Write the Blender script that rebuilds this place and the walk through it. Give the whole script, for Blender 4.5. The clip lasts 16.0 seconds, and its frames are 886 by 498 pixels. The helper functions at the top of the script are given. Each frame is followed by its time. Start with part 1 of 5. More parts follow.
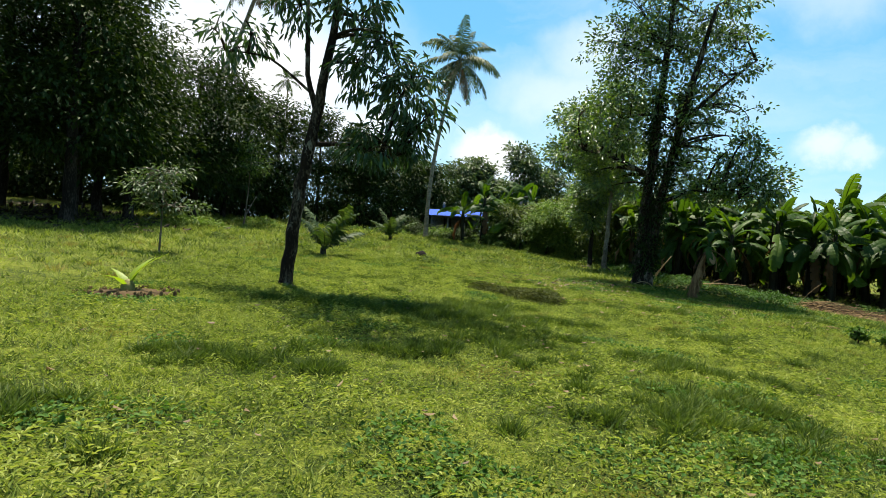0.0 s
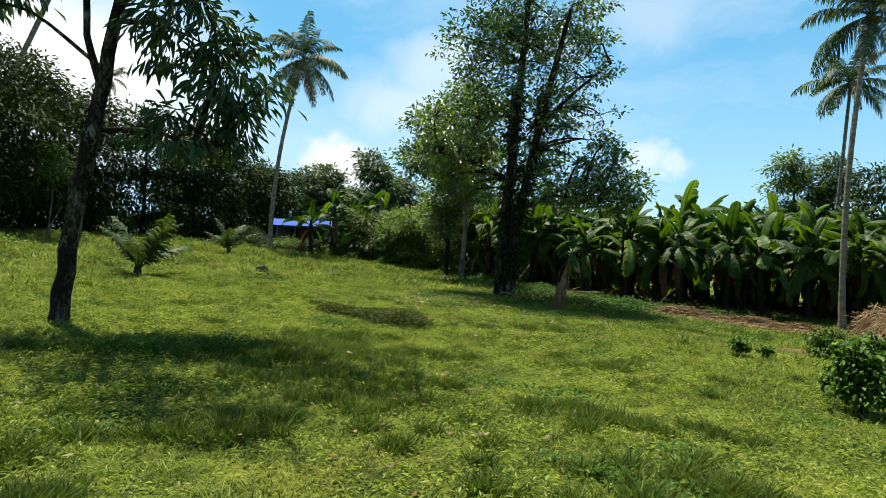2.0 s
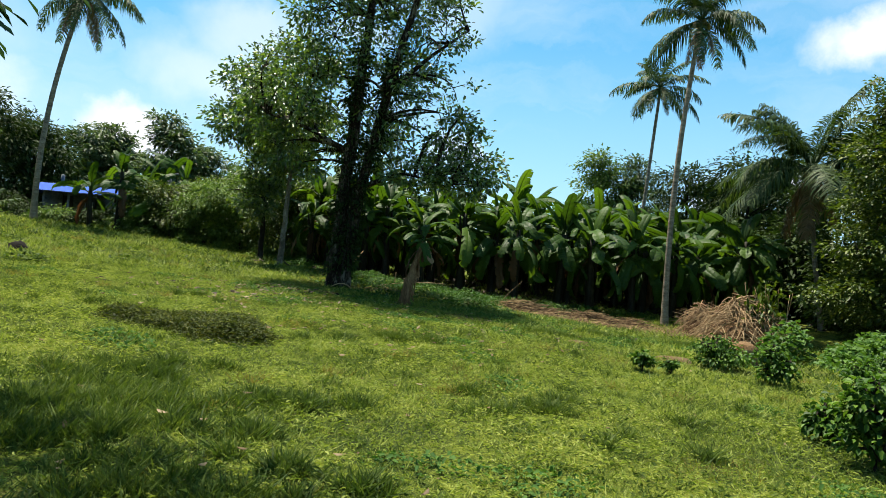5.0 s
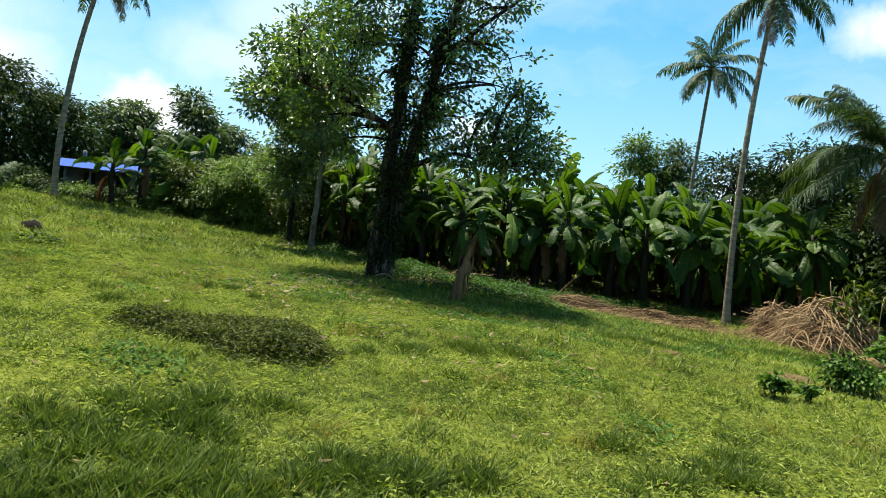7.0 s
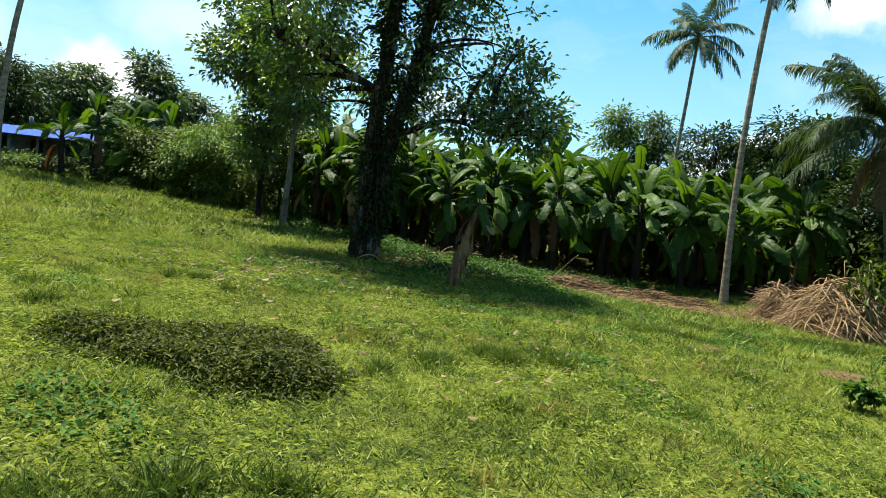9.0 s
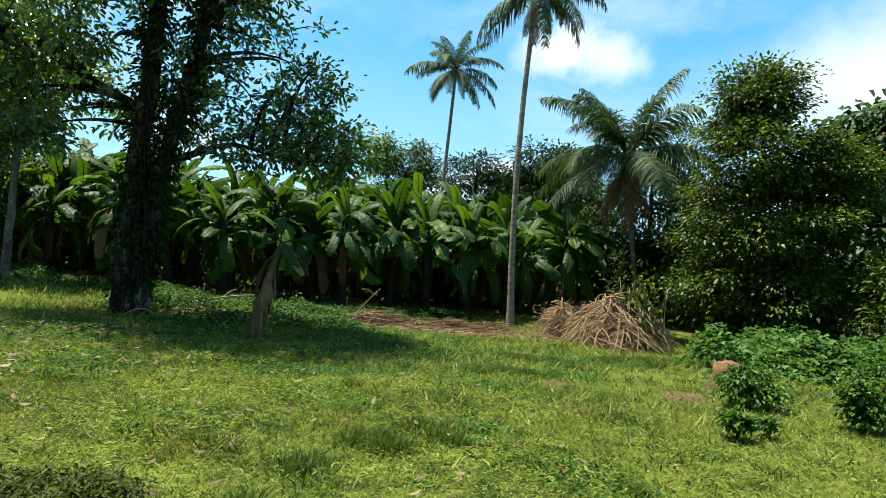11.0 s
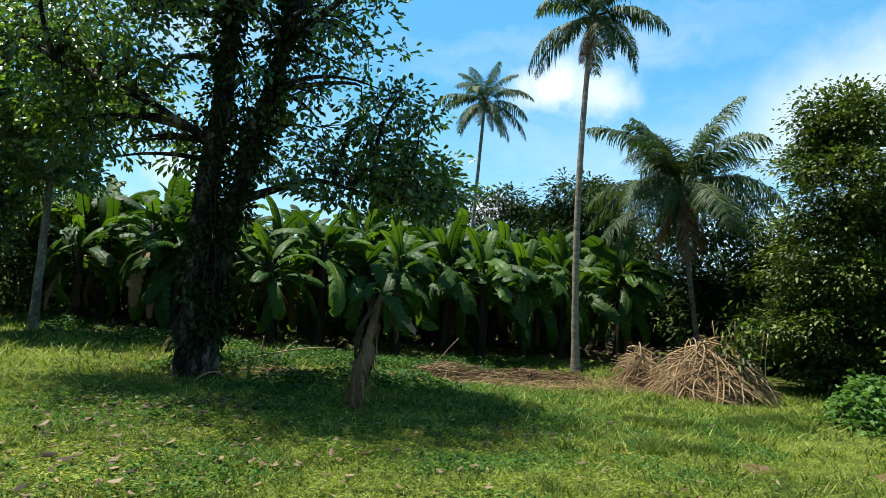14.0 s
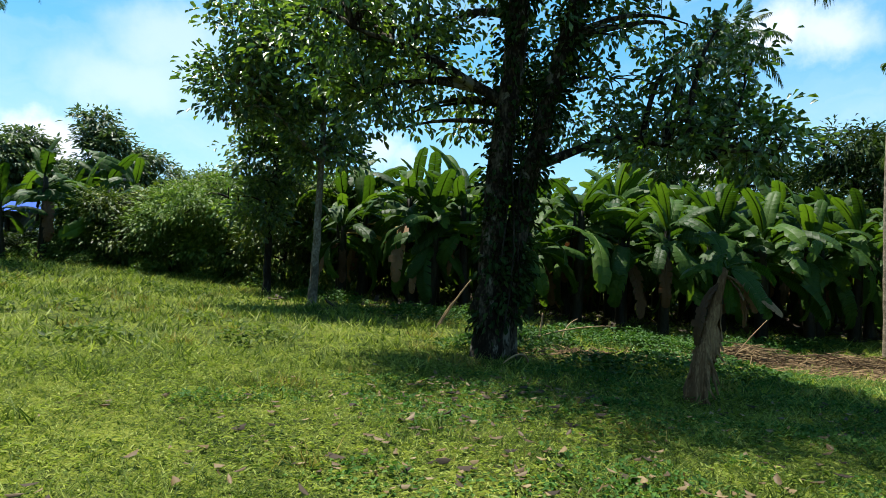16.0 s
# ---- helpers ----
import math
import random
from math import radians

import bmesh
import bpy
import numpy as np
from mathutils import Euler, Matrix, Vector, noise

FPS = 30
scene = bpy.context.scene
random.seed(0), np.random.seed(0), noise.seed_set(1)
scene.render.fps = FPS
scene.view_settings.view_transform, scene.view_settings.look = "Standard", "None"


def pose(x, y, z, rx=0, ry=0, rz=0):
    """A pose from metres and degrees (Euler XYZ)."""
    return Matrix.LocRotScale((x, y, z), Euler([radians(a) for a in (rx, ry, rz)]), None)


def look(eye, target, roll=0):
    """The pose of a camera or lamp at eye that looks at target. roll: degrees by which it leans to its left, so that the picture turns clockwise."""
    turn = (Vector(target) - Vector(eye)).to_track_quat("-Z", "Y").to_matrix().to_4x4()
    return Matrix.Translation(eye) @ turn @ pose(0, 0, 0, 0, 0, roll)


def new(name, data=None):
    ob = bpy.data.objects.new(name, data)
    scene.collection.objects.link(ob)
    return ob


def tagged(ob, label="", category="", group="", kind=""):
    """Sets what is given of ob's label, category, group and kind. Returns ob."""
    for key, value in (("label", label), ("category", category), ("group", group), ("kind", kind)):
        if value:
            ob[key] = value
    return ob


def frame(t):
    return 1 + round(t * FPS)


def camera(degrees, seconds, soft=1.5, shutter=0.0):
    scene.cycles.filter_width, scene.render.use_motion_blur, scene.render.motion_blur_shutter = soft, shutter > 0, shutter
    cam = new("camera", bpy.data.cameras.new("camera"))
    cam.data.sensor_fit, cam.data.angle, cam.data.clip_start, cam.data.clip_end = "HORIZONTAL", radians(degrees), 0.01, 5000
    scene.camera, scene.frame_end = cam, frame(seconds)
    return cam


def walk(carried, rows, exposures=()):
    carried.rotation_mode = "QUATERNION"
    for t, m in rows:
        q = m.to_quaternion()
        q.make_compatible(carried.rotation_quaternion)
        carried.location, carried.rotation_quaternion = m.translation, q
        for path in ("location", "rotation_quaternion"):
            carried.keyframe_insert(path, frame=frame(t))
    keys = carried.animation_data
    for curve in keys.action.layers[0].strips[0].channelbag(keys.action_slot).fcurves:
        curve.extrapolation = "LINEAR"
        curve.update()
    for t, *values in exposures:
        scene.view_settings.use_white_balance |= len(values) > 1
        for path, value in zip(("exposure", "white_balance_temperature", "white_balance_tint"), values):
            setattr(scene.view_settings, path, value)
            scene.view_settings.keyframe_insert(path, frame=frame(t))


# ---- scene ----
cam = camera(68.1, 16.0, 0.8)
METRES, EYE, TILT, LEAN, TURN = 17.0, 1.45, -1.0, -3.0, 0.0
ROWS = [
    (0.0, 0.0, 0.0, 0.0, 0.0, 0.0, -0.0),
    (0.5, -0.001, 0.0394, 0.0006, -3.19, 0.12, 0.6),
    (1.0, 0.0051, 0.0778, 0.003, -4.62, 0.19, 0.79),
    (1.5, 0.0057, 0.1125, 0.0054, -7.3, 0.35, 1.02),
    (2.0, 0.01, 0.1434, 0.0058, -12.95, 0.65, 1.37),
    (2.5, 0.0142, 0.1782, 0.0087, -20.06, 0.74, 1.54),
    (3.0, 0.0137, 0.2092, 0.0106, -26.89, 0.62, 1.32),
    (3.5, 0.0161, 0.2421, 0.0103, -30.7, 0.81, 0.54),
    (4.0, 0.0123, 0.2747, 0.0106, -30.24, 0.4, -0.16),
    (6.5, 0.021, 0.4415, 0.0139, -29.68, -2.34, -1.74),
    (7.0, 0.0234, 0.4716, 0.0151, -28.29, -2.38, -2.05),
    (7.5, 0.0267, 0.5017, 0.0163, -27.46, -2.84, -2.23),
    (8.0, 0.0265, 0.5293, 0.0169, -27.22, -3.32, -2.18),
    (8.5, 0.0341, 0.555, 0.0164, -28.55, -3.84, -2.06),
    (9.0, 0.0398, 0.5818, 0.0166, -31.23, -4.64, -2.25),
    (9.5, 0.0415, 0.6072, 0.0193, -36.47, -4.46, -1.87),
    (10.0, 0.0478, 0.6371, 0.019, -43.09, -3.58, -1.03),
    (12.5, 0.0571, 0.7769, 0.0298, -56.5, -0.38, 0.06),
    (13.0, 0.0609, 0.8071, 0.0308, -55.2, 0.15, 0.13),
    (13.5, 0.0594, 0.8324, 0.0309, -54.33, 0.84, 0.3),
    (14.0, 0.0593, 0.858, 0.0347, -52.66, 1.14, 0.67),
    (14.5, 0.0586, 0.8931, 0.0331, -48.76, 0.87, 1.03),
    (15.0, 0.0495, 0.9265, 0.0337, -43.77, 0.29, 1.13),
    (15.5, 0.0444, 0.9583, 0.0348, -38.57, -0.43, 1.58),
    (16.0, 0.0417, 0.9905, 0.0361, -35.36, -0.91, 2.06),
]
walk(cam, [(t, pose(0, 0, EYE, TILT, LEAN, TURN) @ pose(METRES * x, METRES * y, METRES * z, 90 + pitch, roll, yaw)) for t, x, y, z, yaw, pitch, roll in ROWS], [(0.0, 1.45, 6800, 10), (2.5, 1.33, 6700, 10), (4.0, 1.38, 6600, 10), (8.0, 1.58, 6550, 10), (10.0, 1.62, 6450, 10), (12.5, 1.42, 6100, 10), (16.0, 1.46, 6150, 10)])

# ---- world, sun ----
SUN_AZ, SUN_EL = -8.0, 71.0
world = bpy.data.worlds.new("sky")
scene.world = world
world.use_nodes = True


def nodes_of(owner):
    nt = owner.node_tree
    nt.nodes.clear()
    return nt


def node(nt, kind, inputs=None, operation="", blend_type="", data_type="", interpolation_type="", bands_direction=""):
    n = nt.nodes.new(kind)
    if operation:
        n.operation = operation
    if data_type:
        n.data_type = data_type
    if blend_type:
        n.blend_type = blend_type
    if interpolation_type:
        n.interpolation_type = interpolation_type
    if bands_direction:
        n.bands_direction = bands_direction
    for key, value in (inputs or {}).items():
        if isinstance(value, bpy.types.NodeSocket):
            nt.links.new(value, n.inputs[key])
        else:
            n.inputs[key].default_value = value
    return n


def ramp(nt, fac, stops):
    n = node(nt, "ShaderNodeValToRGB", {"Fac": fac})
    els = n.color_ramp.elements
    while len(els) < len(stops):
        els.new(0.5)
    for e, (p, c) in zip(els, stops):
        e.position, e.color = p, (*c, 1)
    return n.outputs["Color"]


def calc(nt, op, a, b=0.0, c=0.0):
    n = node(nt, "ShaderNodeMath", {0: a, 1: b, 2: c}, operation=op)
    return n.outputs[0]


def blend(nt, fac, a, b, mode="MIX"):
    n = node(nt, "ShaderNodeMix", data_type="RGBA", blend_type=mode)
    for s, v in ((n.inputs[0], fac), (n.inputs[6], a), (n.inputs[7], b)):
        if isinstance(v, bpy.types.NodeSocket):
            nt.links.new(v, s)
        else:
            s.default_value = v if isinstance(v, float) else (*v, 1)
    return n.outputs[2]


def way_to(az, el):
    a, e = radians(az), radians(el)
    return Vector((math.sin(a) * math.cos(e), math.cos(a) * math.cos(e), math.sin(e)))


nt = nodes_of(world)
sky = node(nt, "ShaderNodeTexSky")
sky.sky_type, sky.sun_disc = "NISHITA", False
sky.sun_elevation, sky.sun_rotation = radians(SUN_EL), radians(SUN_AZ)
sky.air_density, sky.dust_density, sky.ozone_density = 1.0, 0.6, 3.0
coord = node(nt, "ShaderNodeTexCoord").outputs["Generated"]
wob = node(nt, "ShaderNodeTexNoise", {"Vector": coord, "Scale": 9.0, "Detail": 6.0, "Roughness": 0.6})
puff = node(nt, "ShaderNodeVectorMath", {0: wob.outputs["Color"], 1: (0.5, 0.5, 0.5)}, operation="SUBTRACT").outputs[0]
puff = node(nt, "ShaderNodeVectorMath", {0: puff, "Scale": 0.11}, operation="SCALE").outputs[0]
moved = node(nt, "ShaderNodeVectorMath", {0: coord, 1: puff}, operation="ADD").outputs[0]
# cumulus heads: azimuth, elevation, radius, flattening, density
CLOUDS = [(4, 7.5, 0.065, 1.0), (7, 5.5, 0.05, 0.9), (29.5, 8.3, 0.04, 0.6), (32, 7.8, 0.03, 0.5), (61.5, 17, 0.058, 0.9), (65.5, 16.5, 0.06, 0.75), (56.5, 6.3, 0.045, 1.0), (53, 5, 0.05, 0.9), (86, 13.5, 0.15, 0.75),
          (10, 12.5, 0.10, 0.5), (21, 17, 0.06, 0.4), (13, 15.5, 0.09, 0.5), (-19, 12, 0.24, 1.0), (-8, 9, 0.10, 0.8), (-30, 20, 0.25, 0.9), (30, 20, 0.09, 0.35)]
mask = 0.0
for az, el, rad, dens in CLOUDS:
    gap = node(nt, "ShaderNodeVectorMath", {0: moved, 1: tuple(way_to(az, el))}, operation="SUBTRACT").outputs[0]
    gap = node(nt, "ShaderNodeVectorMath", {0: gap, 1: (1, 1, 1.7)}, operation="MULTIPLY").outputs[0]
    far = node(nt, "ShaderNodeVectorMath", {0: gap}, operation="LENGTH").outputs["Value"]
    one = node(nt, "ShaderNodeMapRange", {"Value": far, "From Min": rad * 1.45, "From Max": rad * 0.25, "To Min": 0.0, "To Max": dens}, interpolation_type="SMOOTHSTEP").outputs[0]
    mask = one if mask == 0.0 else calc(nt, "MAXIMUM", mask, one)
flat = node(nt, "ShaderNodeMapping", {"Vector": moved, "Scale": (2.2, 2.2, 11.0)}).outputs[0]
wisp = node(nt, "ShaderNodeTexNoise", {"Vector": flat, "Scale": 1.0, "Detail": 5.0, "Roughness": 0.55}).outputs["Fac"]
wisp = node(nt, "ShaderNodeMapRange", {"Value": wisp, "From Min": 0.42, "From Max": 0.8, "To Min": 0.0, "To Max": 0.4}).outputs[0]
mask = calc(nt, "MAXIMUM", mask, wisp)
tinted = blend(nt, 1.0, sky.outputs["Color"], (0.74, 1.15, 1.2), "MULTIPLY")
tinted = blend(nt, 0.5, tinted, (1.1, 4.4, 7.1))
height = node(nt, "ShaderNodeSeparateXYZ", {0: coord}).outputs["Z"]
haze = node(nt, "ShaderNodeMapRange", {"Value": height, "From Min": 0.0, "From Max": 0.3, "To Min": 0.5, "To Max": 0.0}).outputs[0]
tinted = blend(nt, haze, tinted, (5.6, 7.4, 8.8))
air = blend(nt, mask, tinted, (8.0, 8.25, 8.7))
bg = node(nt, "ShaderNodeBackground", {"Color": air, "Strength": 0.0545})
node(nt, "ShaderNodeOutputWorld", {"Surface": bg.outputs[0]})

sun = new("sun", bpy.data.lights.new("sun", "SUN"))
sun.data.energy, sun.data.angle, sun.data.color = 5.0, radians(0.55), (1.0, 0.93, 0.80)
sun.matrix_world = look(way_to(SUN_AZ, SUN_EL) * 50, (0, 0, 0))

# ---- materials ----


def material(name):
    m = bpy.data.materials.new(name)
    m.use_nodes = True
    return m, nodes_of(m)


def finish(nt, shader):
    node(nt, "ShaderNodeOutputMaterial", {"Surface": shader})


def leafy(name, dark, mid, light, rough=0.45, through_share=0.35, glow=(1.25, 1.35, 0.55), per_object=False, vein=0.0, shine=0.22):
    """Foliage: its colour varies from leaf to leaf and over the crown; part of the light goes through."""
    m, nt = material(name)
    if per_object:
        pick = node(nt, "ShaderNodeObjectInfo").outputs["Random"]
    else:
        pick = node(nt, "ShaderNodeNewGeometry").outputs["Random Per Island"]
    where = node(nt, "ShaderNodeTexCoord").outputs["Object"]
    big = node(nt, "ShaderNodeTexNoise", {"Vector": where, "Scale": 0.7, "Detail": 3.0}).outputs["Fac"]
    fine = node(nt, "ShaderNodeTexNoise", {"Vector": where, "Scale": 23.0, "Detail": 3.0}).outputs["Fac"]
    f = calc(nt, "ADD", calc(nt, "MULTIPLY", pick, 0.5), calc(nt, "MULTIPLY", big, 0.45))
    f = calc(nt, "ADD", f, calc(nt, "MULTIPLY_ADD", fine, 0.24, -0.10))
    col = ramp(nt, f, [(0.12, dark), (0.5, mid), (0.92, light)])
    if vein:
        band = node(nt, "ShaderNodeTexWave", {"Vector": where, "Scale": vein, "Distortion": 0.6}, bands_direction="X").outputs["Fac"]
        col = blend(nt, calc(nt, "MULTIPLY", band, 0.22), col, light)
    bump = node(nt, "ShaderNodeBump", {"Height": fine, "Strength": 0.25, "Distance": 0.02})
    p = node(nt, "ShaderNodeBsdfPrincipled", {"Base Color": col, "Roughness": rough, "Specular IOR Level": shine, "Normal": bump.outputs[0]})
    t = node(nt, "ShaderNodeBsdfTranslucent", {"Color": blend(nt, 1.0, col, glow, "MULTIPLY")})
    mix = node(nt, "ShaderNodeMixShader", {0: through_share, 1: p.outputs[0], 2: t.outputs[0]})
    finish(nt, mix.outputs[0])
    return m


def rough_stuff(name, dark, mid, light, scale=4.0, rough=0.9, stretch=(1, 1, 1), bump=0.5, islands=0.0, fine=8.0, lichen=None):
    """Bark, soil, dry stalks, walls: two scales of mottling with relief."""
    m, nt = material(name)
    where = node(nt, "ShaderNodeMapping", {"Vector": node(nt, "ShaderNodeTexCoord").outputs["Object"], "Scale": stretch}).outputs[0]
    a = node(nt, "ShaderNodeTexNoise", {"Vector": where, "Scale": scale, "Detail": 4.0, "Roughness": 0.6}).outputs["Fac"]
    b = node(nt, "ShaderNodeTexNoise", {"Vector": where, "Scale": scale * fine, "Detail": 3.0}).outputs["Fac"]
    f = calc(nt, "ADD", calc(nt, "MULTIPLY", a, 0.65), calc(nt, "MULTIPLY", b, 0.35))
    if islands:
        pick = node(nt, "ShaderNodeNewGeometry").outputs["Random Per Island"]
        f = calc(nt, "ADD", calc(nt, "MULTIPLY", f, 1 - islands), calc(nt, "MULTIPLY", pick, islands))
    lo, hi = (0.34, 0.66) if not islands else (0.2, 0.8)
    col = ramp(nt, f, [(lo, dark), (0.5, mid), (hi, light)])
    if lichen:
        spot = node(nt, "ShaderNodeTexNoise", {"Vector": where, "Scale": scale * 1.3, "Detail": 5.0, "Roughness": 0.65, "Distortion": 0.6}).outputs["Fac"]
        spot = node(nt, "ShaderNodeMapRange", {"Value": spot, "From Min": 0.57, "From Max": 0.62, "To Min": 0.0, "To Max": 0.8}).outputs[0]
        col = blend(nt, spot, col, lichen)
    bmp = node(nt, "ShaderNodeBump", {"Height": f, "Strength": bump, "Distance": 0.03})
    p = node(nt, "ShaderNodeBsdfPrincipled", {"Base Color": col, "Roughness": rough, "Specular IOR Level": 0.15, "Normal": bmp.outputs[0]})
    finish(nt, p.outputs[0])
    return m


GRASS = leafy("grass_blade", (0.0266, 0.0475, 0.012), (0.143, 0.187, 0.0299), (0.324, 0.339, 0.112), 0.55, 0.35, (1.27, 1.35, 0.6), shine=0.06)
GRASS_DARK = leafy("rank_grass", (0.0131, 0.0289, 0.00663), (0.0468, 0.0765, 0.0133), (0.135, 0.17, 0.0331), 0.5, 0.35, shine=0.06)
GRASS_DRY = leafy("dry_grass", (0.08, 0.068, 0.0176), (0.168, 0.14, 0.036), (0.264, 0.22, 0.072), 0.6, 0.3, shine=0.06)
WEED = leafy("weed_leaf", (0.0128, 0.0394, 0.00888), (0.0402, 0.0945, 0.0177), (0.105, 0.176, 0.0398), 0.6, 0.3, shine=0.06)
YOUNG = leafy("seedling_leaf", (0.0975, 0.165, 0.0112), (0.173, 0.247, 0.0188), (0.255, 0.315, 0.0338), 0.5, 0.4)
FERN = leafy("low_fern", (0.008, 0.015, 0.003), (0.034, 0.048, 0.007), (0.12, 0.12, 0.02), 0.55, 0.25, shine=0.1)
# undergrowth green, darkened for the shade that lies before the grove
UNDERGROWTH = leafy("shaded_undergrowth_leaf", (0.009, 0.028, 0.005), (0.026, 0.068, 0.011), (0.075, 0.14, 0.025), 0.55, 0.25, shine=0.1)
LEAF_BIG = leafy("glossy_broad_leaf", (0.0127, 0.0281, 0.0115), (0.0475, 0.0921, 0.0264), (0.206, 0.269, 0.0495), 0.34, 0.27, (1.6, 1.8, 0.45), shine=0.5)
LEAF_MANGO = leafy("long_drooping_leaf", (0.014, 0.034, 0.016), (0.03, 0.065, 0.026), (0.065, 0.11, 0.045), 0.35, 0.28)
# leaf green lowered so that its colour carries the deep shade of dense crowns
LEAF_SHADED = leafy("shade_toned_leaf", (0.0072, 0.016, 0.005), (0.0192, 0.038, 0.009), (0.0405, 0.0615, 0.0128), 0.6, 0.2, shine=0.08)
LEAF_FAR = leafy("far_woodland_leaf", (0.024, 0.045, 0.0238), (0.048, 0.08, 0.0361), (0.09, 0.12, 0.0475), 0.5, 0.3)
LEAF_YELLOW = leafy("yellow_green_leaf", (0.0112, 0.0244, 0.00468), (0.0421, 0.0702, 0.00842), (0.16, 0.192, 0.0244), 0.5, 0.26)
LEAF_HEDGE = leafy("feathery_leaf", (0.0232, 0.052, 0.0115), (0.0696, 0.12, 0.023), (0.168, 0.224, 0.048), 0.5, 0.3, shine=0.12)
LEAF_VINE = leafy("vine_leaf", (0.0144, 0.0374, 0.00728), (0.044, 0.0986, 0.0187), (0.12, 0.197, 0.0468), 0.55, 0.3, shine=0.12)
LEAF_SHRUB = leafy("shrub_leaf", (0.0085, 0.0255, 0.00425), (0.034, 0.0808, 0.00935), (0.128, 0.212, 0.0255), 0.5, 0.3, shine=0.12)
BANANA = leafy("banana_leaf", (0.00721, 0.02, 0.00481), (0.0216, 0.0516, 0.00839), (0.0721, 0.129, 0.0168), 0.5, 0.36, (1.7, 1.7, 0.4), True, 6.0, 0.12)
BANANA_YELLOW = leafy("yellowing_banana_leaf", (0.14, 0.105, 0.014), (0.266, 0.175, 0.035), (0.35, 0.252, 0.07), 0.55, 0.35, (1.2, 1.1, 0.5), True)
BANANA_DRY = leafy("dry_banana_leaf", (0.04, 0.02, 0.01), (0.09, 0.05, 0.022), (0.24, 0.14, 0.06), 0.7, 0.25, (1.3, 1.0, 0.7), True)
FROND = leafy("coconut_frond", (0.01, 0.026, 0.008), (0.028, 0.056, 0.015), (0.10, 0.135, 0.04), 0.62, 0.3, (1.4, 1.4, 0.5))
FROND_DRY = leafy("dry_frond", (0.07, 0.045, 0.025), (0.16, 0.10, 0.05), (0.26, 0.18, 0.1), 0.7, 0.2, (1.2, 1.0, 0.7))
DEAD_LEAF = leafy("fallen_leaf", (0.028, 0.0176, 0.008), (0.104, 0.068, 0.0288), (0.24, 0.184, 0.096), 0.6, 0.15, (1.1, 1.0, 0.8))
# brown of dark dead leaves, low enough to hold floor shade as well
DEAD_LITTER = leafy("dead_leaf_and_floor_shade", (0.012, 0.008, 0.005), (0.026, 0.018, 0.01), (0.055, 0.037, 0.02), 0.8, 0.1, (1.1, 1.0, 0.8))
BARK = rough_stuff("dark_bark", (0.00585, 0.00455, 0.00325), (0.0143, 0.0111, 0.0078), (0.052, 0.0455, 0.0364), 3.0, 0.95, (1, 1, 0.35), 0.8)
BARK_PALE = rough_stuff("pale_lichen_bark", (0.04, 0.032, 0.0224), (0.096, 0.08, 0.0576), (0.224, 0.208, 0.168), 2.6, 0.9, (1, 1, 0.6), 0.7, lichen=(0.26, 0.25, 0.21))
BARK_LICHEN = rough_stuff("patchy_bark", (0.00495, 0.0033, 0.00165), (0.0116, 0.00715, 0.00385), (0.077, 0.0633, 0.0429), 3.2, 0.95, (1, 1, 0.5), 1.0, lichen=(0.14, 0.13, 0.1))
PALM_BARK = rough_stuff("ringed_palm_bark", (0.0829, 0.0644, 0.0439), (0.186, 0.148, 0.105), (0.321, 0.268, 0.2), 2.5, 0.9, (1, 1, 3.0), 0.6)
# stem colour lowered to hold the shade under the banana leaves
STEM = rough_stuff("banana_stem_with_shade", (0.0048, 0.0048, 0.0024), (0.0132, 0.0114, 0.0054), (0.033, 0.0288, 0.0132), 2.5, 0.6, (1, 1, 0.3), 0.3)
SHEATH = rough_stuff("dry_sheath", (0.0215, 0.0107, 0.00478), (0.102, 0.0538, 0.023), (0.43, 0.274, 0.139), 5.0, 0.85, (1.5, 1.5, 0.15), 0.7, 0.3)
STICK = rough_stuff("dry_stalk", (0.07, 0.042, 0.02), (0.2, 0.13, 0.066), (0.4, 0.29, 0.165), 3.0, 0.8, (1, 1, 1), 0.3, 0.6)
STRAW_DRY = rough_stuff("brown_straw", (0.0304, 0.0182, 0.00911), (0.081, 0.0506, 0.0234), (0.193, 0.132, 0.0628), 3.0, 0.85, (1, 1, 1), 0.3, 0.6)
SOIL = rough_stuff("laterite_soil", (0.03, 0.018, 0.00765), (0.072, 0.0465, 0.0204), (0.132, 0.0938, 0.0425), 5.0, 0.95, (1, 1, 1), 1.0, 0.3)
STONE = rough_stuff("laterite_block", (0.0564, 0.0289, 0.0131), (0.117, 0.0656, 0.0298), (0.182, 0.121, 0.0595), 7.0, 0.95, (1, 1, 1), 1.0)
COCONUT = rough_stuff("coconut_husk", (0.06, 0.05, 0.015), (0.13, 0.12, 0.03), (0.2, 0.17, 0.06), 4.0, 0.6)
BLUE_SHEET = rough_stuff("blue_roof_sheet", (0.00675, 0.036, 0.225), (0.009, 0.0495, 0.279), (0.018, 0.072, 0.315), 1.0, 0.75, (6, 0.3, 1), 0.1)
# mottled plaster, greyed so its colour holds the dark under the roof
PLASTER = rough_stuff("shade_dark_plaster", (0.07, 0.077, 0.084), (0.14, 0.147, 0.154), (0.224, 0.231, 0.238), 1.2, 0.9, (1, 1, 1), 0.2)
DARK_WOOD = rough_stuff("dark_wood", (0.02, 0.015, 0.01), (0.04, 0.03, 0.02), (0.08, 0.06, 0.045), 2.0, 0.8)
ROTTEN = rough_stuff("rotten_wood", (0.002, 0.0015, 0.001), (0.006, 0.0045, 0.003), (0.016, 0.012, 0.008), 5.0, 0.95)
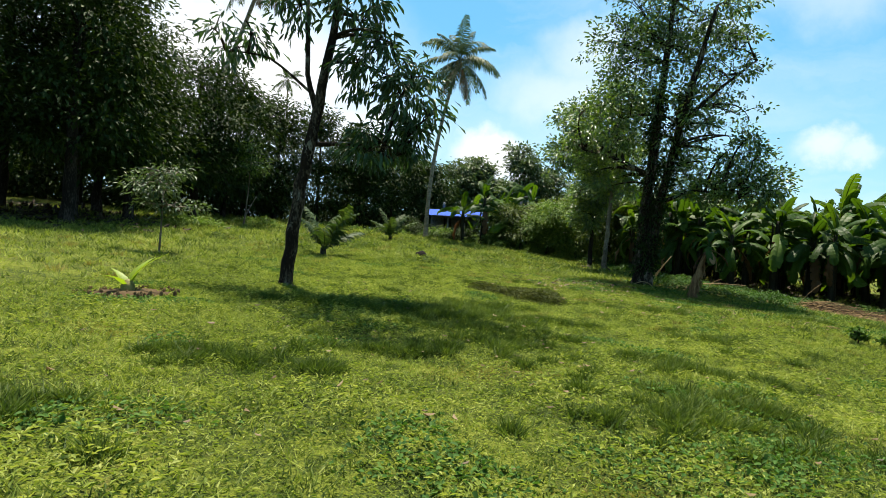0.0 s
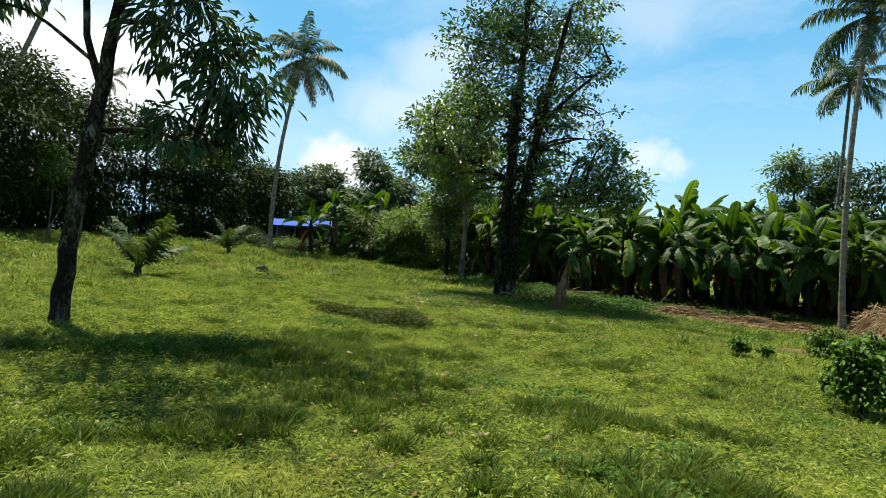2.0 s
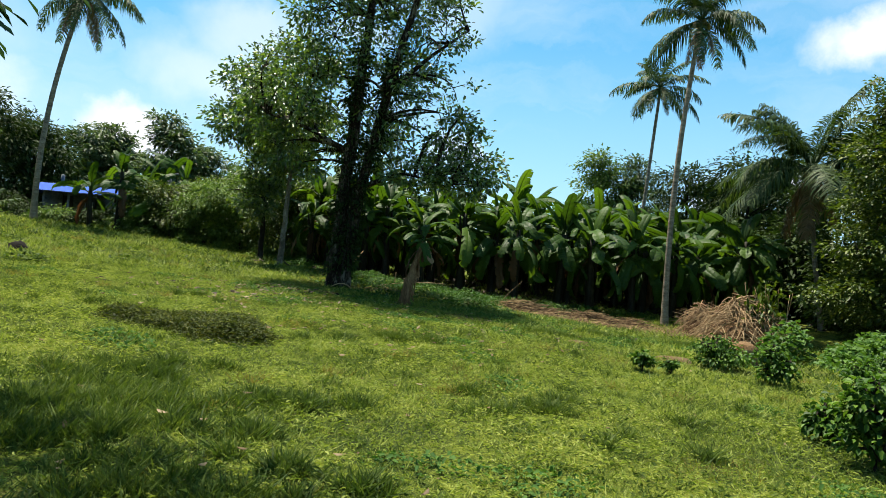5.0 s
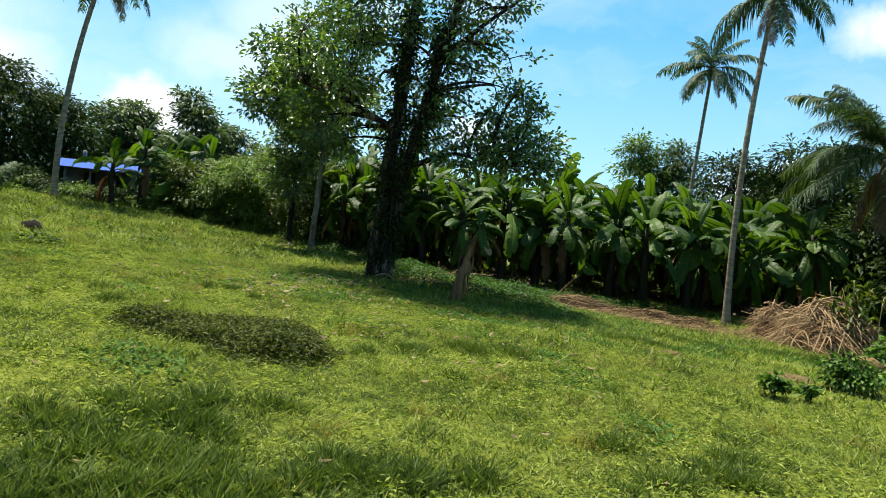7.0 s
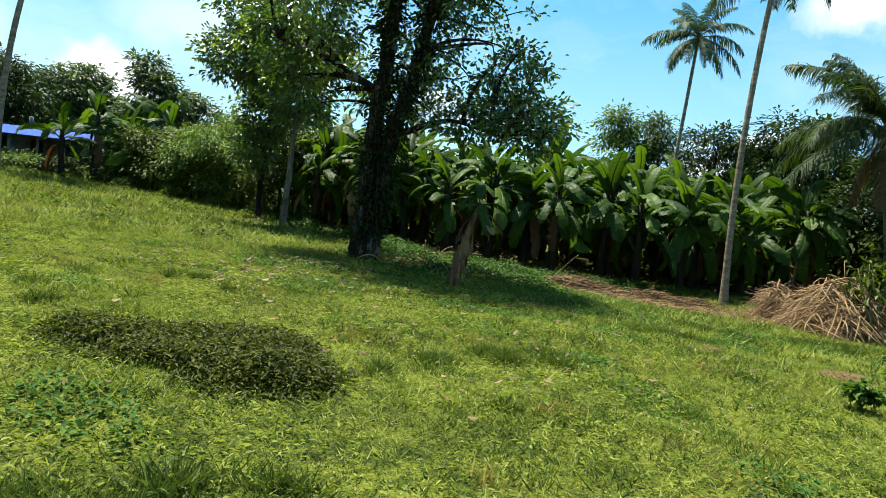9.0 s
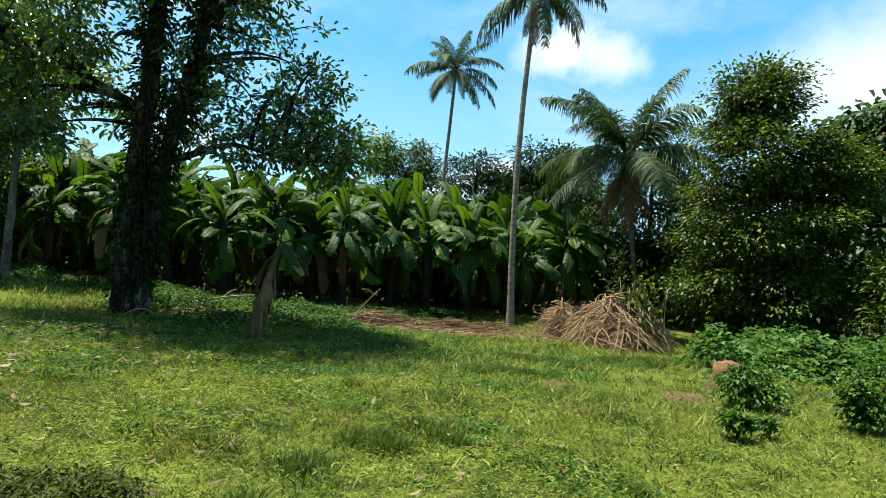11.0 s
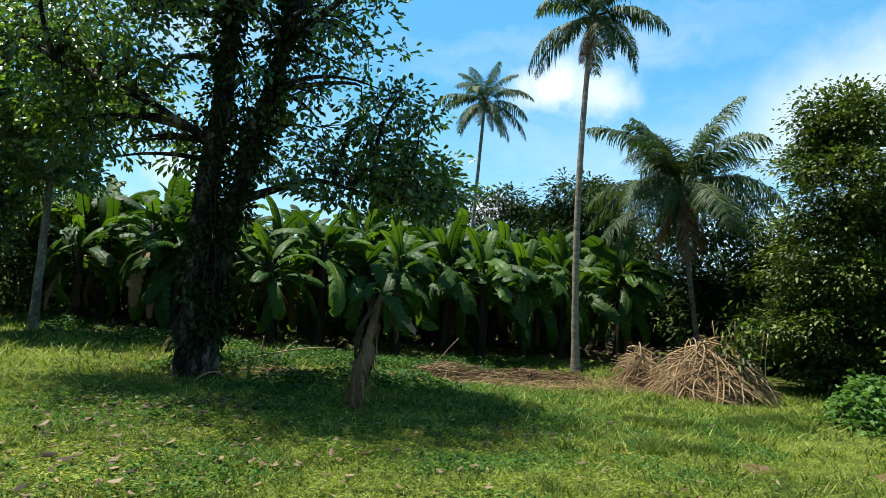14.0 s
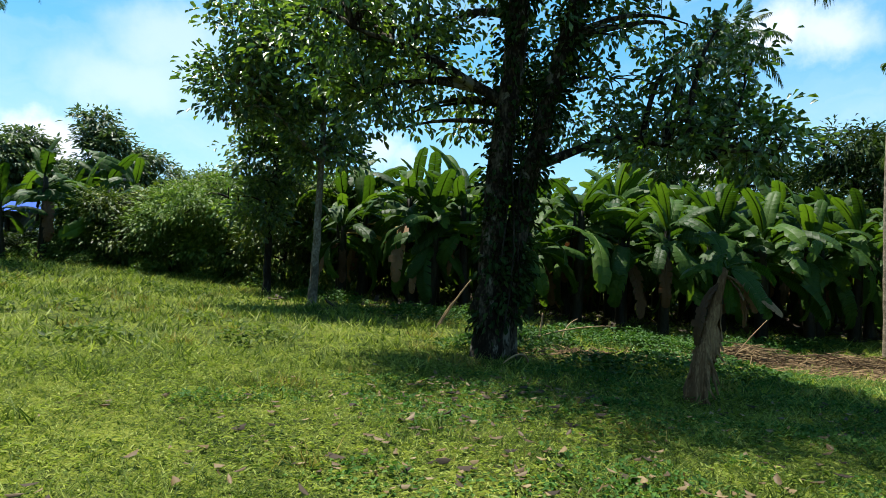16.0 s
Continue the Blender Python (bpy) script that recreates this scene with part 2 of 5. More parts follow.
CONCRETE = rough_stuff("concrete_post", (0.08, 0.075, 0.07), (0.13, 0.125, 0.12), (0.2, 0.195, 0.19), 3.0, 0.9)

# ground: mown creeping grass with straw-coloured and bare patches
GROUND, nt = material("grassy_ground")
where = node(nt, "ShaderNodeTexCoord").outputs["Object"]
n1 = node(nt, "ShaderNodeTexNoise", {"Vector": where, "Scale": 0.35, "Detail": 4.0, "Roughness": 0.6}).outputs["Fac"]
n2 = node(nt, "ShaderNodeTexNoise", {"Vector": where, "Scale": 2.3, "Detail": 4.0, "Roughness": 0.65}).outputs["Fac"]
n3 = node(nt, "ShaderNodeTexNoise", {"Vector": where, "Scale": 38.0, "Detail": 3.0, "Roughness": 0.7}).outputs["Fac"]
n4 = node(nt, "ShaderNodeTexNoise", {"Vector": where, "Scale": 9.0, "Detail": 4.0, "Roughness": 0.7}).outputs["Fac"]
f = calc(nt, "ADD", calc(nt, "MULTIPLY", n1, 0.25), calc(nt, "ADD", calc(nt, "MULTIPLY", n2, 0.2), calc(nt, "ADD", calc(nt, "MULTIPLY", n4, 0.25), calc(nt, "MULTIPLY", n3, 0.3))))
# the darkest stops put the shade between grass blades into the ground colour
col = ramp(nt, f, [(0.38, (0.008, 0.014, 0.004)), (0.46, (0.028, 0.042, 0.007)), (0.54, (0.108, 0.13, 0.016)), (0.66, (0.215, 0.21, 0.04))])
bare = node(nt, "ShaderNodeTexNoise", {"Vector": where, "Scale": 0.8, "Detail": 5.0, "Roughness": 0.7}).outputs["Fac"]
bare = node(nt, "ShaderNodeMapRange", {"Value": bare, "From Min": 0.58, "From Max": 0.70, "To Min": 0.0, "To Max": 0.65}).outputs[0]
col = blend(nt, bare, col, (0.12, 0.095, 0.036))
bmp = node(nt, "ShaderNodeBump", {"Height": n3, "Strength": 0.9, "Distance": 0.05})
p = node(nt, "ShaderNodeBsdfPrincipled", {"Base Color": col, "Roughness": 0.95, "Specular IOR Level": 0.08, "Normal": bmp.outputs[0]})
finish(nt, p.outputs[0])

# ---- mesh helpers ----


def mesh_of(name, verts, faces, mat, smooth=False):
    """faces: a list of integer arrays, each (n, 3) or (n, 4)."""
    me = bpy.data.meshes.new(name)
    verts = np.asarray(verts, np.float32)
    faces = [np.asarray(f, np.int32) for f in faces if len(f)]
    loops = np.concatenate([f.ravel() for f in faces])
    sizes = np.concatenate([np.full(len(f), f.shape[1], np.int32) for f in faces])
    me.vertices.add(len(verts))
    me.vertices.foreach_set("co", verts.ravel())
    me.loops.add(len(loops))
    me.loops.foreach_set("vertex_index", loops)
    me.polygons.add(len(sizes))
    me.polygons.foreach_set("loop_start", np.concatenate([[0], np.cumsum(sizes)[:-1]]).astype(np.int32))
    if smooth:
        me.polygons.foreach_set("use_smooth", np.ones(len(sizes), bool))
    me.materials.append(mat)
    me.update(calc_edges=True)
    me.validate()
    return me


def part(name, me, parent, label="", m=None):
    ob = new(name, me)
    ob.parent = parent
    if m is not None:
        ob.matrix_basis = m
    return tagged(ob, label)


def thing(name, at, label, category, group="", turn=0.0, size=1.0, kind=""):
    ob = new(name)
    ob.empty_display_size = 0.2
    ob.matrix_basis = Matrix.LocRotScale(at, Euler((0, 0, turn)), (size, size, size))
    return tagged(ob, label, category, group, kind)


class Bag:
    """Gathers the faces of one mesh."""

    def __init__(self):
        self.v, self.q, self.t, self.n = [], [], [], 0

    def add(self, verts, quads=(), tris=()):
        self.v.append(np.asarray(verts, float))
        if len(quads):
            self.q.append(np.asarray(quads) + self.n)
        if len(tris):
            self.t.append(np.asarray(tris) + self.n)
        self.n += len(verts)

    def mesh(self, name, mat, smooth=False):
        return mesh_of(name, np.concatenate(self.v), [np.concatenate(x) for x in (self.q, self.t) if x], mat, smooth)


def tube(bag, pts, radii, sides=8, lump=0.0, rng=None, cap=True):
    pts = np.asarray(pts, float)
    n = len(pts)
    tang = np.gradient(pts, axis=0)
    tang /= np.linalg.norm(tang, axis=1)[:, None] + 1e-9
    ref = np.array([0.0, 1, 0]) if abs(tang[0][1]) < 0.9 else np.array([1.0, 0, 0])
    u = np.cross(tang, ref)
    u /= np.linalg.norm(u, axis=1)[:, None] + 1e-9
    w = np.cross(tang, u)
    a = np.arange(sides) * 2 * np.pi / sides
    r = np.asarray(radii, float)[:, None] * np.ones((1, sides))
    if lump and rng is not None:
        r = r * (1 + lump * rng.uniform(-1, 1, (n, sides)))
    ring = pts[:, None] + r[:, :, None] * (np.cos(a)[None, :, None] * u[:, None] + np.sin(a)[None, :, None] * w[:, None])
    i, j = np.meshgrid(np.arange(n - 1), np.arange(sides), indexing="ij")
    k = (j + 1) % sides
    quads = np.stack([i * sides + j, i * sides + k, (i + 1) * sides + k, (i + 1) * sides + j], -1).reshape(-1, 4)
    verts = np.concatenate([ring.reshape(-1, 3), pts[-1:] + tang[-1:] * 0.3 * radii[-1]])
    tris = np.stack([(n - 1) * sides + np.arange(sides), (n - 1) * sides + (np.arange(sides) + 1) % sides, np.full(sides, n * sides)], -1) if cap else ()
    bag.add(verts, quads, tris)


def curve(a, b, bend, n=6):
    """A bent line from a to b: bend is the way its middle is pushed."""
    a, b, bend = (np.asarray(x, float) for x in (a, b, bend))
    s = np.linspace(0, 1, n)[:, None]
    return a + (b - a) * s + bend * (4 * s * (1 - s))


def unit(v):
    return v / (np.linalg.norm(v, axis=-1, keepdims=True) + 1e-9)


def leaves(bag, at, way, up, length, width, fold=0.25, droop=0.1, full=False):
    """Leaves with a midrib fold: from points at, pointing along way. full: with shoulders."""
    side = unit(np.cross(way, up))
    nor = np.cross(side, way)
    n = len(at)
    length, width = np.broadcast_to(length, n)[:, None], np.broadcast_to(width, n)[:, None]
    tip = at + way * length - nor * droop * length
    tip[:, 2] -= droop * length[:, 0]

    def edge(s, w, sign):
        return at + way * length * s + side * sign * width * w + nor * fold * width * w

    i = np.arange(n)[:, None]
    if full:
        v = np.stack([at, edge(0.3, 0.38, 1), edge(0.74, 0.46, 1), tip, edge(0.74, 0.46, -1), edge(0.3, 0.38, -1)], 1)
        bag.add(v.reshape(-1, 3), np.concatenate([i * 6 + [[0, 1, 2, 3]], i * 6 + [[0, 3, 4, 5]]]))
    else:
        v = np.stack([at, edge(0.45, 0.5, 1), tip, edge(0.45, 0.5, -1)], 1)
        bag.add(v.reshape(-1, 3), (), np.concatenate([i * 4 + [[0, 1, 2]], i * 4 + [[0, 2, 3]]]))


# ---- ground ----


def lay(x, y):
    """The ground's height: a meadow that falls gently to the east and rises to the north."""
    x, y = np.asarray(x, float), np.asarray(y, float)
    xs = np.where(x < 22, np.clip(x, -60, 22), 22 + 5 * np.tanh((x - 22) / 8))
    ys = np.where(y > 60, 60 + 12 * np.tanh((y - 60) / 12), np.clip(y, -30, 60))
    z = -0.07 - 0.0575 * xs + 0.0212 * ys
    z = z - 0.4 * np.exp(-((x - 20) ** 2 / 60 + (y - 22.5) ** 2 / 45)) + 0.28 * np.exp(-((y - 50) / 9) ** 2) / (1 + np.exp((x - 6) / 1.5))
    return z + 0.035 * np.sin(x * 0.9 + 0.6 * np.sin(y * 0.5)) * np.cos(y * 0.7 + 1.3) + 0.02 * np.sin(x * 2.3 + y * 1.7)


def on(x, y, dz=0.0):
    return Vector((x, y, float(lay(x, y)) + dz))


def spread(lo, hi, a, b, n):
    """Grid lines that are close between lo and hi and widen out to a and b."""
    out = 1.22 ** np.arange(40)
    step = (hi - lo) / n
    right = hi + step * np.cumsum(out)
    left = lo - step * np.cumsum(out)
    return np.concatenate([[a], left[left > a][::-1], np.linspace(lo, hi, n + 1), right[right < b], [b]])


gx, gy = spread(-20, 32, -900, 900, 150), spread(-3, 55, -900, 900, 160)
X, Y = np.meshgrid(gx, gy, indexing="ij")
bag = Bag()
i, j = np.meshgrid(np.arange(len(gx) - 1), np.arange(len(gy) - 1), indexing="ij")
k = len(gy)
bag.add(np.stack([X, Y, lay(X, Y)], -1).reshape(-1, 3), np.stack([i * k + j, (i + 1) * k + j, (i + 1) * k + j + 1, i * k + j + 1], -1).reshape(-1, 4))
tagged(new("ground", bag.mesh("ground", GROUND, True)), "gently sloping meadow of short creeping grass", "ground", kind="structure")

# ---- trees ----


def tree(name, base, label, stems, blobs, bark, leaf, count, size, seed, clump=0.45, per=28, droop=0.5, fold=0.25, tip=0.1, full=False, category="tree", group="", limbs=5, wide=0.42, turn=0.0, level=0.3, twigs=True):
    """stems: lists of (x, y, z, radius) from the base up. blobs: (x, y, z, r, rz, share) that the crown fills unevenly."""
    rng = np.random.default_rng(seed)
    root = thing(name, base, label, category, group, turn)
    wood, crown = Bag(), Bag()
    lines = []
    for s in stems:
        s = np.array(s, float)
        t0, t1 = np.arange(len(s)), np.linspace(0, len(s) - 1, (len(s) - 1) * 4 + 1)
        p = np.stack([np.interp(t1, t0, s[:, c]) for c in range(4)], 1)
        p[1:-1] = (p[:-2] + 2 * p[1:-1] + p[2:]) / 4
        r = p[:, 3].copy()
        p = p[:, :3] + rng.normal(0, 0.12, (len(p), 3)) * r[:, None]
        if s[0][2] <= 0:
            r[0] *= 1.2
            r[1] *= 1.06
        tube(wood, p, r, 10, 0.1, rng)
        lines.append(p)
    spine = np.concatenate(lines)
    total = sum(b[5] for b in blobs)
    heads = []
    for bx, by, bz, br, brz, share in blobs:
        mid = np.array([bx, by, bz])
        for _ in range(limbs):
            u = unit(rng.normal(0, 1, 3))
            end = mid + u * np.array([br, br, brz]) * rng.uniform(0.45, 0.85)
            under = spine[spine[:, 2] < end[2] + 0.2]
            pool = under if len(under) else spine
            near = pool[np.argmin(np.linalg.norm((pool - end) * [0.9, 0.9, 0.95], axis=1))]
            length = np.linalg.norm(end - near)
            line = curve(near, end, [*rng.normal(0, 0.08, 2) * length, 0.10 * length], 7)
            tube(wood, line, np.linspace(0.022 * length + 0.02, 0.012, 7), 5)
            heads.append(line[3:])
        m = max(4, int(count * share / total / per))
        u = unit(rng.normal(0, 1, (m, 3)))
        rad = rng.uniform(0.25, 1.0, m) ** 0.55 * (1 + 0.16 * np.sin(u[:, 0] * 7 + seed) * np.cos(u[:, 2] * 6 + bx))
        c = mid + u * rad[:, None] * np.array([br, br, brz])
        c = c[c[:, 2] > 0.15]
        if twigs:
            joints = np.concatenate(heads)
            for p in c[::2]:
                q = joints[np.argmin(np.linalg.norm(joints - p, axis=1))]
                tube(wood, curve(q, p, [0, 0, 0.06], 3), [0.018, 0.012, 0.006], 3)
        k = np.repeat(np.arange(len(c)), per)
        off = rng.normal(0, 1, (len(k), 3)) * clump * np.array([1, 1, 0.45])
        at = c[k] + off
        way = unit(unit(off) * 0.8 + unit(c[k] - mid) * 0.5 + rng.normal(0, 0.45, off.shape) + [0, 0, -droop])
        up = unit(rng.normal(0, level, off.shape) + [0, 0, 1])
        ln = size * rng.uniform(0.65, 1.25, len(k))
        leaves(crown, at, way, up, ln, ln * wide, fold, tip, full)
    part("trunk", wood.mesh(name + "_wood", bark, True), root)
    part("crown", crown.mesh(name + "_leaves", leaf), root)
    return root


BIG = on(7.75, 25.3)
# the two top blobs, mostly unseen, get extra leaves to deepen the shade below
tree("jack_tree", BIG, "tall twin-stemmed tree with dark creeper-clad trunks and glossy leaves",
     [[(-0.1, 0, -0.2, 0.27), (-0.08, 0, 1.2, 0.24), (0.0, -0.1, 3.0, 0.21), (0.1, -0.5, 6.5, 0.16), (0.3, -0.6, 9.0, 0.11), (0.6, -0.4, 12.5, 0.05)],
      [(0.2, -0.05, -0.2, 0.24), (0.24, -0.15, 1.6, 0.2), (0.42, -0.5, 3.5, 0.16), (0.85, -1.4, 6.9, 0.13), (1.5, -1.9, 10.0, 0.06)],
      [(0.4, -0.5, 3.2, 0.09), (1.3, -1.5, 3.7, 0.05), (2.3, -2.5, 3.3, 0.02)],
      [(0.05, -0.2, 4.2, 0.10), (-1.2, 0.3, 4.9, 0.06), (-2.4, 0.6, 5.2, 0.03)],
      [(0.7, -1.2, 6.0, 0.09), (2.0, -1.4, 7.4, 0.06), (3.2, -1.6, 8.4, 0.03)]],
     [(-1.7, 0.5, 6.2, 1.6, 1.5, 1.0), (0.4, 0.4, 8.2, 2.4, 1.9, 1.8), (2.3, -0.8, 8.4, 1.6, 1.7, 0.75), (2.7, -0.9, 5.8, 1.3, 1.3, 0.3), (0.6, -1.4, 6.2, 2.0, 1.5, 0.55), (1.2, 0.0, 11.0, 2.7, 2.1, 2.9),
      (0.8, 1.6, 5.2, 2.2, 1.3, 1.0), (1.7, -2.0, 3.5, 1.0, 0.55, 0.4), (-0.6, 0.0, 12.6, 2.4, 1.4, 1.9), (-1.5, -1.0, 8.8, 1.5, 1.3, 0.8), (2.6, -2.2, 5.0, 0.9, 0.9, 0.4), (1.6, -0.2, 4.2, 1.6, 0.9, 0.5),
      (-1.3, 0.9, 4.6, 1.15, 1.0, 0.6), (-2.2, 1.6, 5.4, 1.1, 1.0, 0.5), (2.9, -2.6, 3.7, 1.1, 0.7, 0.55), (3.6, -1.8, 4.2, 0.9, 0.7, 0.35)],
     BARK_LICHEN, LEAF_BIG, 31000, 0.145, 11, 0.19, 28, 0.1, 0.3, 0.12, True, limbs=7, level=0.7, wide=0.5)
rng = np.random.default_rng(12)
bag = Bag()
for n in range(300):
    z = 0.6 + 6.6 * rng.random() ** 1.25
    a = rng.uniform(0, 6.28)
    if n % 2:
        c = np.array([np.interp(z, [0, 3, 6.5, 9], [-0.08, 0, 0.1, 0.3]), np.interp(z, [0, 3, 6.5, 9], [0, -0.1, -0.5, -0.6]), z])
    else:
        c = np.array([np.interp(z, [0, 1.6, 3.5, 6.9], [0.2, 0.24, 0.42, 0.85]), np.interp(z, [0, 1.6, 3.5, 6.9], [-0.05, -0.15, -0.5, -1.4]), z])
    c = c + np.array([math.cos(a), math.sin(a), 0]) * rng.uniform(0.1, 0.24)
    k = 16
    off = rng.normal(0, 0.095, (k, 3)) * [1, 1, 1.8]
    leaves(bag, c + off, unit(off + np.array([math.cos(a), math.sin(a), -0.5]) * 0.2), unit(rng.normal(0, 0.5, (k, 3)) + [0, 0, 1]), rng.uniform(0.08, 0.17, k), rng.uniform(0.05, 0.09, k), 0.25, 0.15, True)
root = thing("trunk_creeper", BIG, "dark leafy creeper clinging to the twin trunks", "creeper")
# creeper leaves take the shade-darkened green too
part("foliage", bag.mesh("trunk_creeper", LEAF_SHADED), root)
for n in range(9):
    b = Bag()
    a = n * 0.7
    z = np.linspace(0, rng.uniform(3.0, 6.5), 14)
    tube(b, np.stack([0.05 + 0.03 * z + 0.27 * np.cos(a + 0.4 * np.sin(z * 1.3 + n)), -0.09 * z + 0.25 * np.sin(a + 0.4 * np.sin(z * 1.3 + n)), z], 1), np.linspace(0.022, 0.008, 14), 5)
    part("vine_stem", b.mesh("vine_stem", BARK), root)
SLIM = "slim young tree with a straight grey trunk beside the banana grove"
tree("slim_tree", on(8.55, 38.1), SLIM, [[(0, 0, -0.1, 0.14), (0.08, 0, 1.8, 0.11), (0.25, 0, 4.0, 0.08), (0.35, 0.1, 6.2, 0.03)]],
     [(0.1, 0, 4.4, 1.3, 1.3, 1.0), (0.4, 0.2, 5.8, 1.3, 1.2, 1.0), (-0.3, -0.2, 2.9, 1.0, 1.0, 0.5)], BARK, LEAF_BIG, 6500, 0.19, 21, 0.24, 22, 0.15, 0.3, 0.12, True, group="slim trees by the grove", wide=0.5, level=0.6)
tree("slim_tree", on(8.4, 34.0), SLIM, [[(0, 0, -0.1, 0.13), (0.08, 0, 1.8, 0.11), (0.22, 0, 4.0, 0.085), (0.35, 0.1, 8.6, 0.03)], [(0.2, 0, 4.0, 0.06), (-1.0, 0.2, 5.2, 0.04), (-2.1, 0.4, 5.9, 0.02)]],
     [(-2.0, 0.5, 5.9, 1.2, 1.2, 0.9), (-0.5, 0.2, 6.8, 1.8, 1.6, 1.3), (0.4, -0.2, 8.5, 1.6, 1.4, 1.0), (0.3, 0.4, 5.0, 1.2, 0.9, 0.6), (-1.6, 0.2, 7.6, 1.3, 1.2, 0.8), (1.0, 0.2, 6.6, 1.2, 1.1, 0.6), (0.6, 0.2, 4.4, 1.1, 0.8, 0.5)], BARK_PALE, LEAF_BIG, 10500, 0.2, 22, 0.24, 22, 0.15, 0.3, 0.12, True, group="slim trees by the grove", wide=0.5, level=0.6)
# broad woodland on the west side, its shade put into the leaf colour
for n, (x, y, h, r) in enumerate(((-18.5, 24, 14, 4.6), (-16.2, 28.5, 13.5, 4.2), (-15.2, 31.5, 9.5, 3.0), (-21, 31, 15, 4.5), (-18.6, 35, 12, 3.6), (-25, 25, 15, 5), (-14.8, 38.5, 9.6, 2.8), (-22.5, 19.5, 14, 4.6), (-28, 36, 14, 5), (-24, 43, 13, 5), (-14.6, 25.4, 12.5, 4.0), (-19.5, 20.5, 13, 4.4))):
    tree("woodland_tree", on(x, y), "dense evergreen tree with shade-darkened leaves at the wood's edge",
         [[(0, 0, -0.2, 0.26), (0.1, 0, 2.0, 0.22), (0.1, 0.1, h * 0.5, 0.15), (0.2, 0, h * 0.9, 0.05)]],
         [(0, 0, h * 0.34, r, h * 0.17, 1.3), (0.4, 0, h * 0.58, r * 0.9, h * 0.2, 1.3), (0, 0.3, h * 0.82, r * 0.62, h * 0.18, 0.9)], BARK, LEAF_SHADED, 11500, 0.27, 40 + n, 0.5, 50, 0.3, group="wood on the west side", limbs=4, twigs=False)
for n, (x, y, h, r) in enumerate(((-15.5, 46, 11, 3.4), (-13.2, 51, 9.6, 3.2), (-10.6, 54, 9.6, 3.2), (-7.4, 56, 9.2, 3.0), (-5.0, 60, 8.4, 3.2), (-2.2, 63, 7.8, 3.0), (-17, 55, 11, 4), (-9, 66, 10, 4))):
    tree("field_edge_tree", on(x, y), "dark leafy tree along the far field edge",
         [[(0, 0, -0.2, 0.18), (0.1, 0, 2.0, 0.15), (0.2, 0, h * 0.8, 0.05)]],
         [(0, 0, h * 0.3, r, h * 0.26, 1.2), (0.3, 0, h * 0.62, r * 0.85, h * 0.28, 1.2), (0, 0, h * 0.85, r * 0.5, h * 0.14, 0.5)], BARK, LEAF_SHADED, 7000, 0.36, 60 + n, 0.5, 50, 0.3, group="far field edge", limbs=4, twigs=False)
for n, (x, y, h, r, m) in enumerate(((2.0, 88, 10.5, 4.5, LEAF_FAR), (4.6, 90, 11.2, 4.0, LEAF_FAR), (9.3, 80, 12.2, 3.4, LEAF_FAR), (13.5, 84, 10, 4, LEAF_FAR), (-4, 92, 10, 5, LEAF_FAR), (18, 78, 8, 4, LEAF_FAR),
                                     (39.2, 47.5, 11, 2.6, LEAF_HEDGE), (42, 46, 10.6, 2.4, LEAF_FAR), (41, 40, 9.5, 4, LEAF_SHADED), (37, 32, 9.5, 3.6, LEAF_SHADED), (42, 33, 10, 3.6, LEAF_SHADED), (38, 25.5, 10, 4, LEAF_SHADED), (46, 40, 9, 4.5, LEAF_SHADED), (28, 56, 6, 4, LEAF_FAR), (23, 62, 6.5, 4.5, LEAF_FAR))):
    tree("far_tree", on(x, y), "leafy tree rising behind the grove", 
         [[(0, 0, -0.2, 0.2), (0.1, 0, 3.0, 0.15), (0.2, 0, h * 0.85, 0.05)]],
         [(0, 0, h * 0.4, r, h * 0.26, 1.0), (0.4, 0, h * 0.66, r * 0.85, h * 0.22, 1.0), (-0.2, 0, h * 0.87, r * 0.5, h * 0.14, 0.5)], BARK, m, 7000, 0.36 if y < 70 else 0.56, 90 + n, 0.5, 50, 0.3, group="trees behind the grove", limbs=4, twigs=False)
# thickets added behind the bananas to darken the grove's inside and its gaps
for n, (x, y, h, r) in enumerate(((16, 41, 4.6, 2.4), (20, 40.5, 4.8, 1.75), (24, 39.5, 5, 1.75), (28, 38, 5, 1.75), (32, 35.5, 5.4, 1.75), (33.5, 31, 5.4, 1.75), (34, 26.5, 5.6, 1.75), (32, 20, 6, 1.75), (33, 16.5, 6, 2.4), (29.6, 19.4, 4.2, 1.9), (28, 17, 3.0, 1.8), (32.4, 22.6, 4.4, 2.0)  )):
    tree("grove_shade_thicket", on(x, y), "dense dark thicket added to keep light out of the grove", [[(0, 0, -0.1, 0.09), (0.1, 0, h * 0.5, 0.07), (0.1, 0, h * 0.9, 0.02)]],
         [(0, 0, h * 0.3, r, h * 0.34, 1.2), (0.3, 0.2, h * 0.66, r * 0.85, h * 0.32, 1.0)], BARK, LEAF_SHADED, 5500, 0.36, 700 + n, 0.4, 20, 0.3, group="thicket behind the grove", limbs=4, twigs=False, category="thicket")
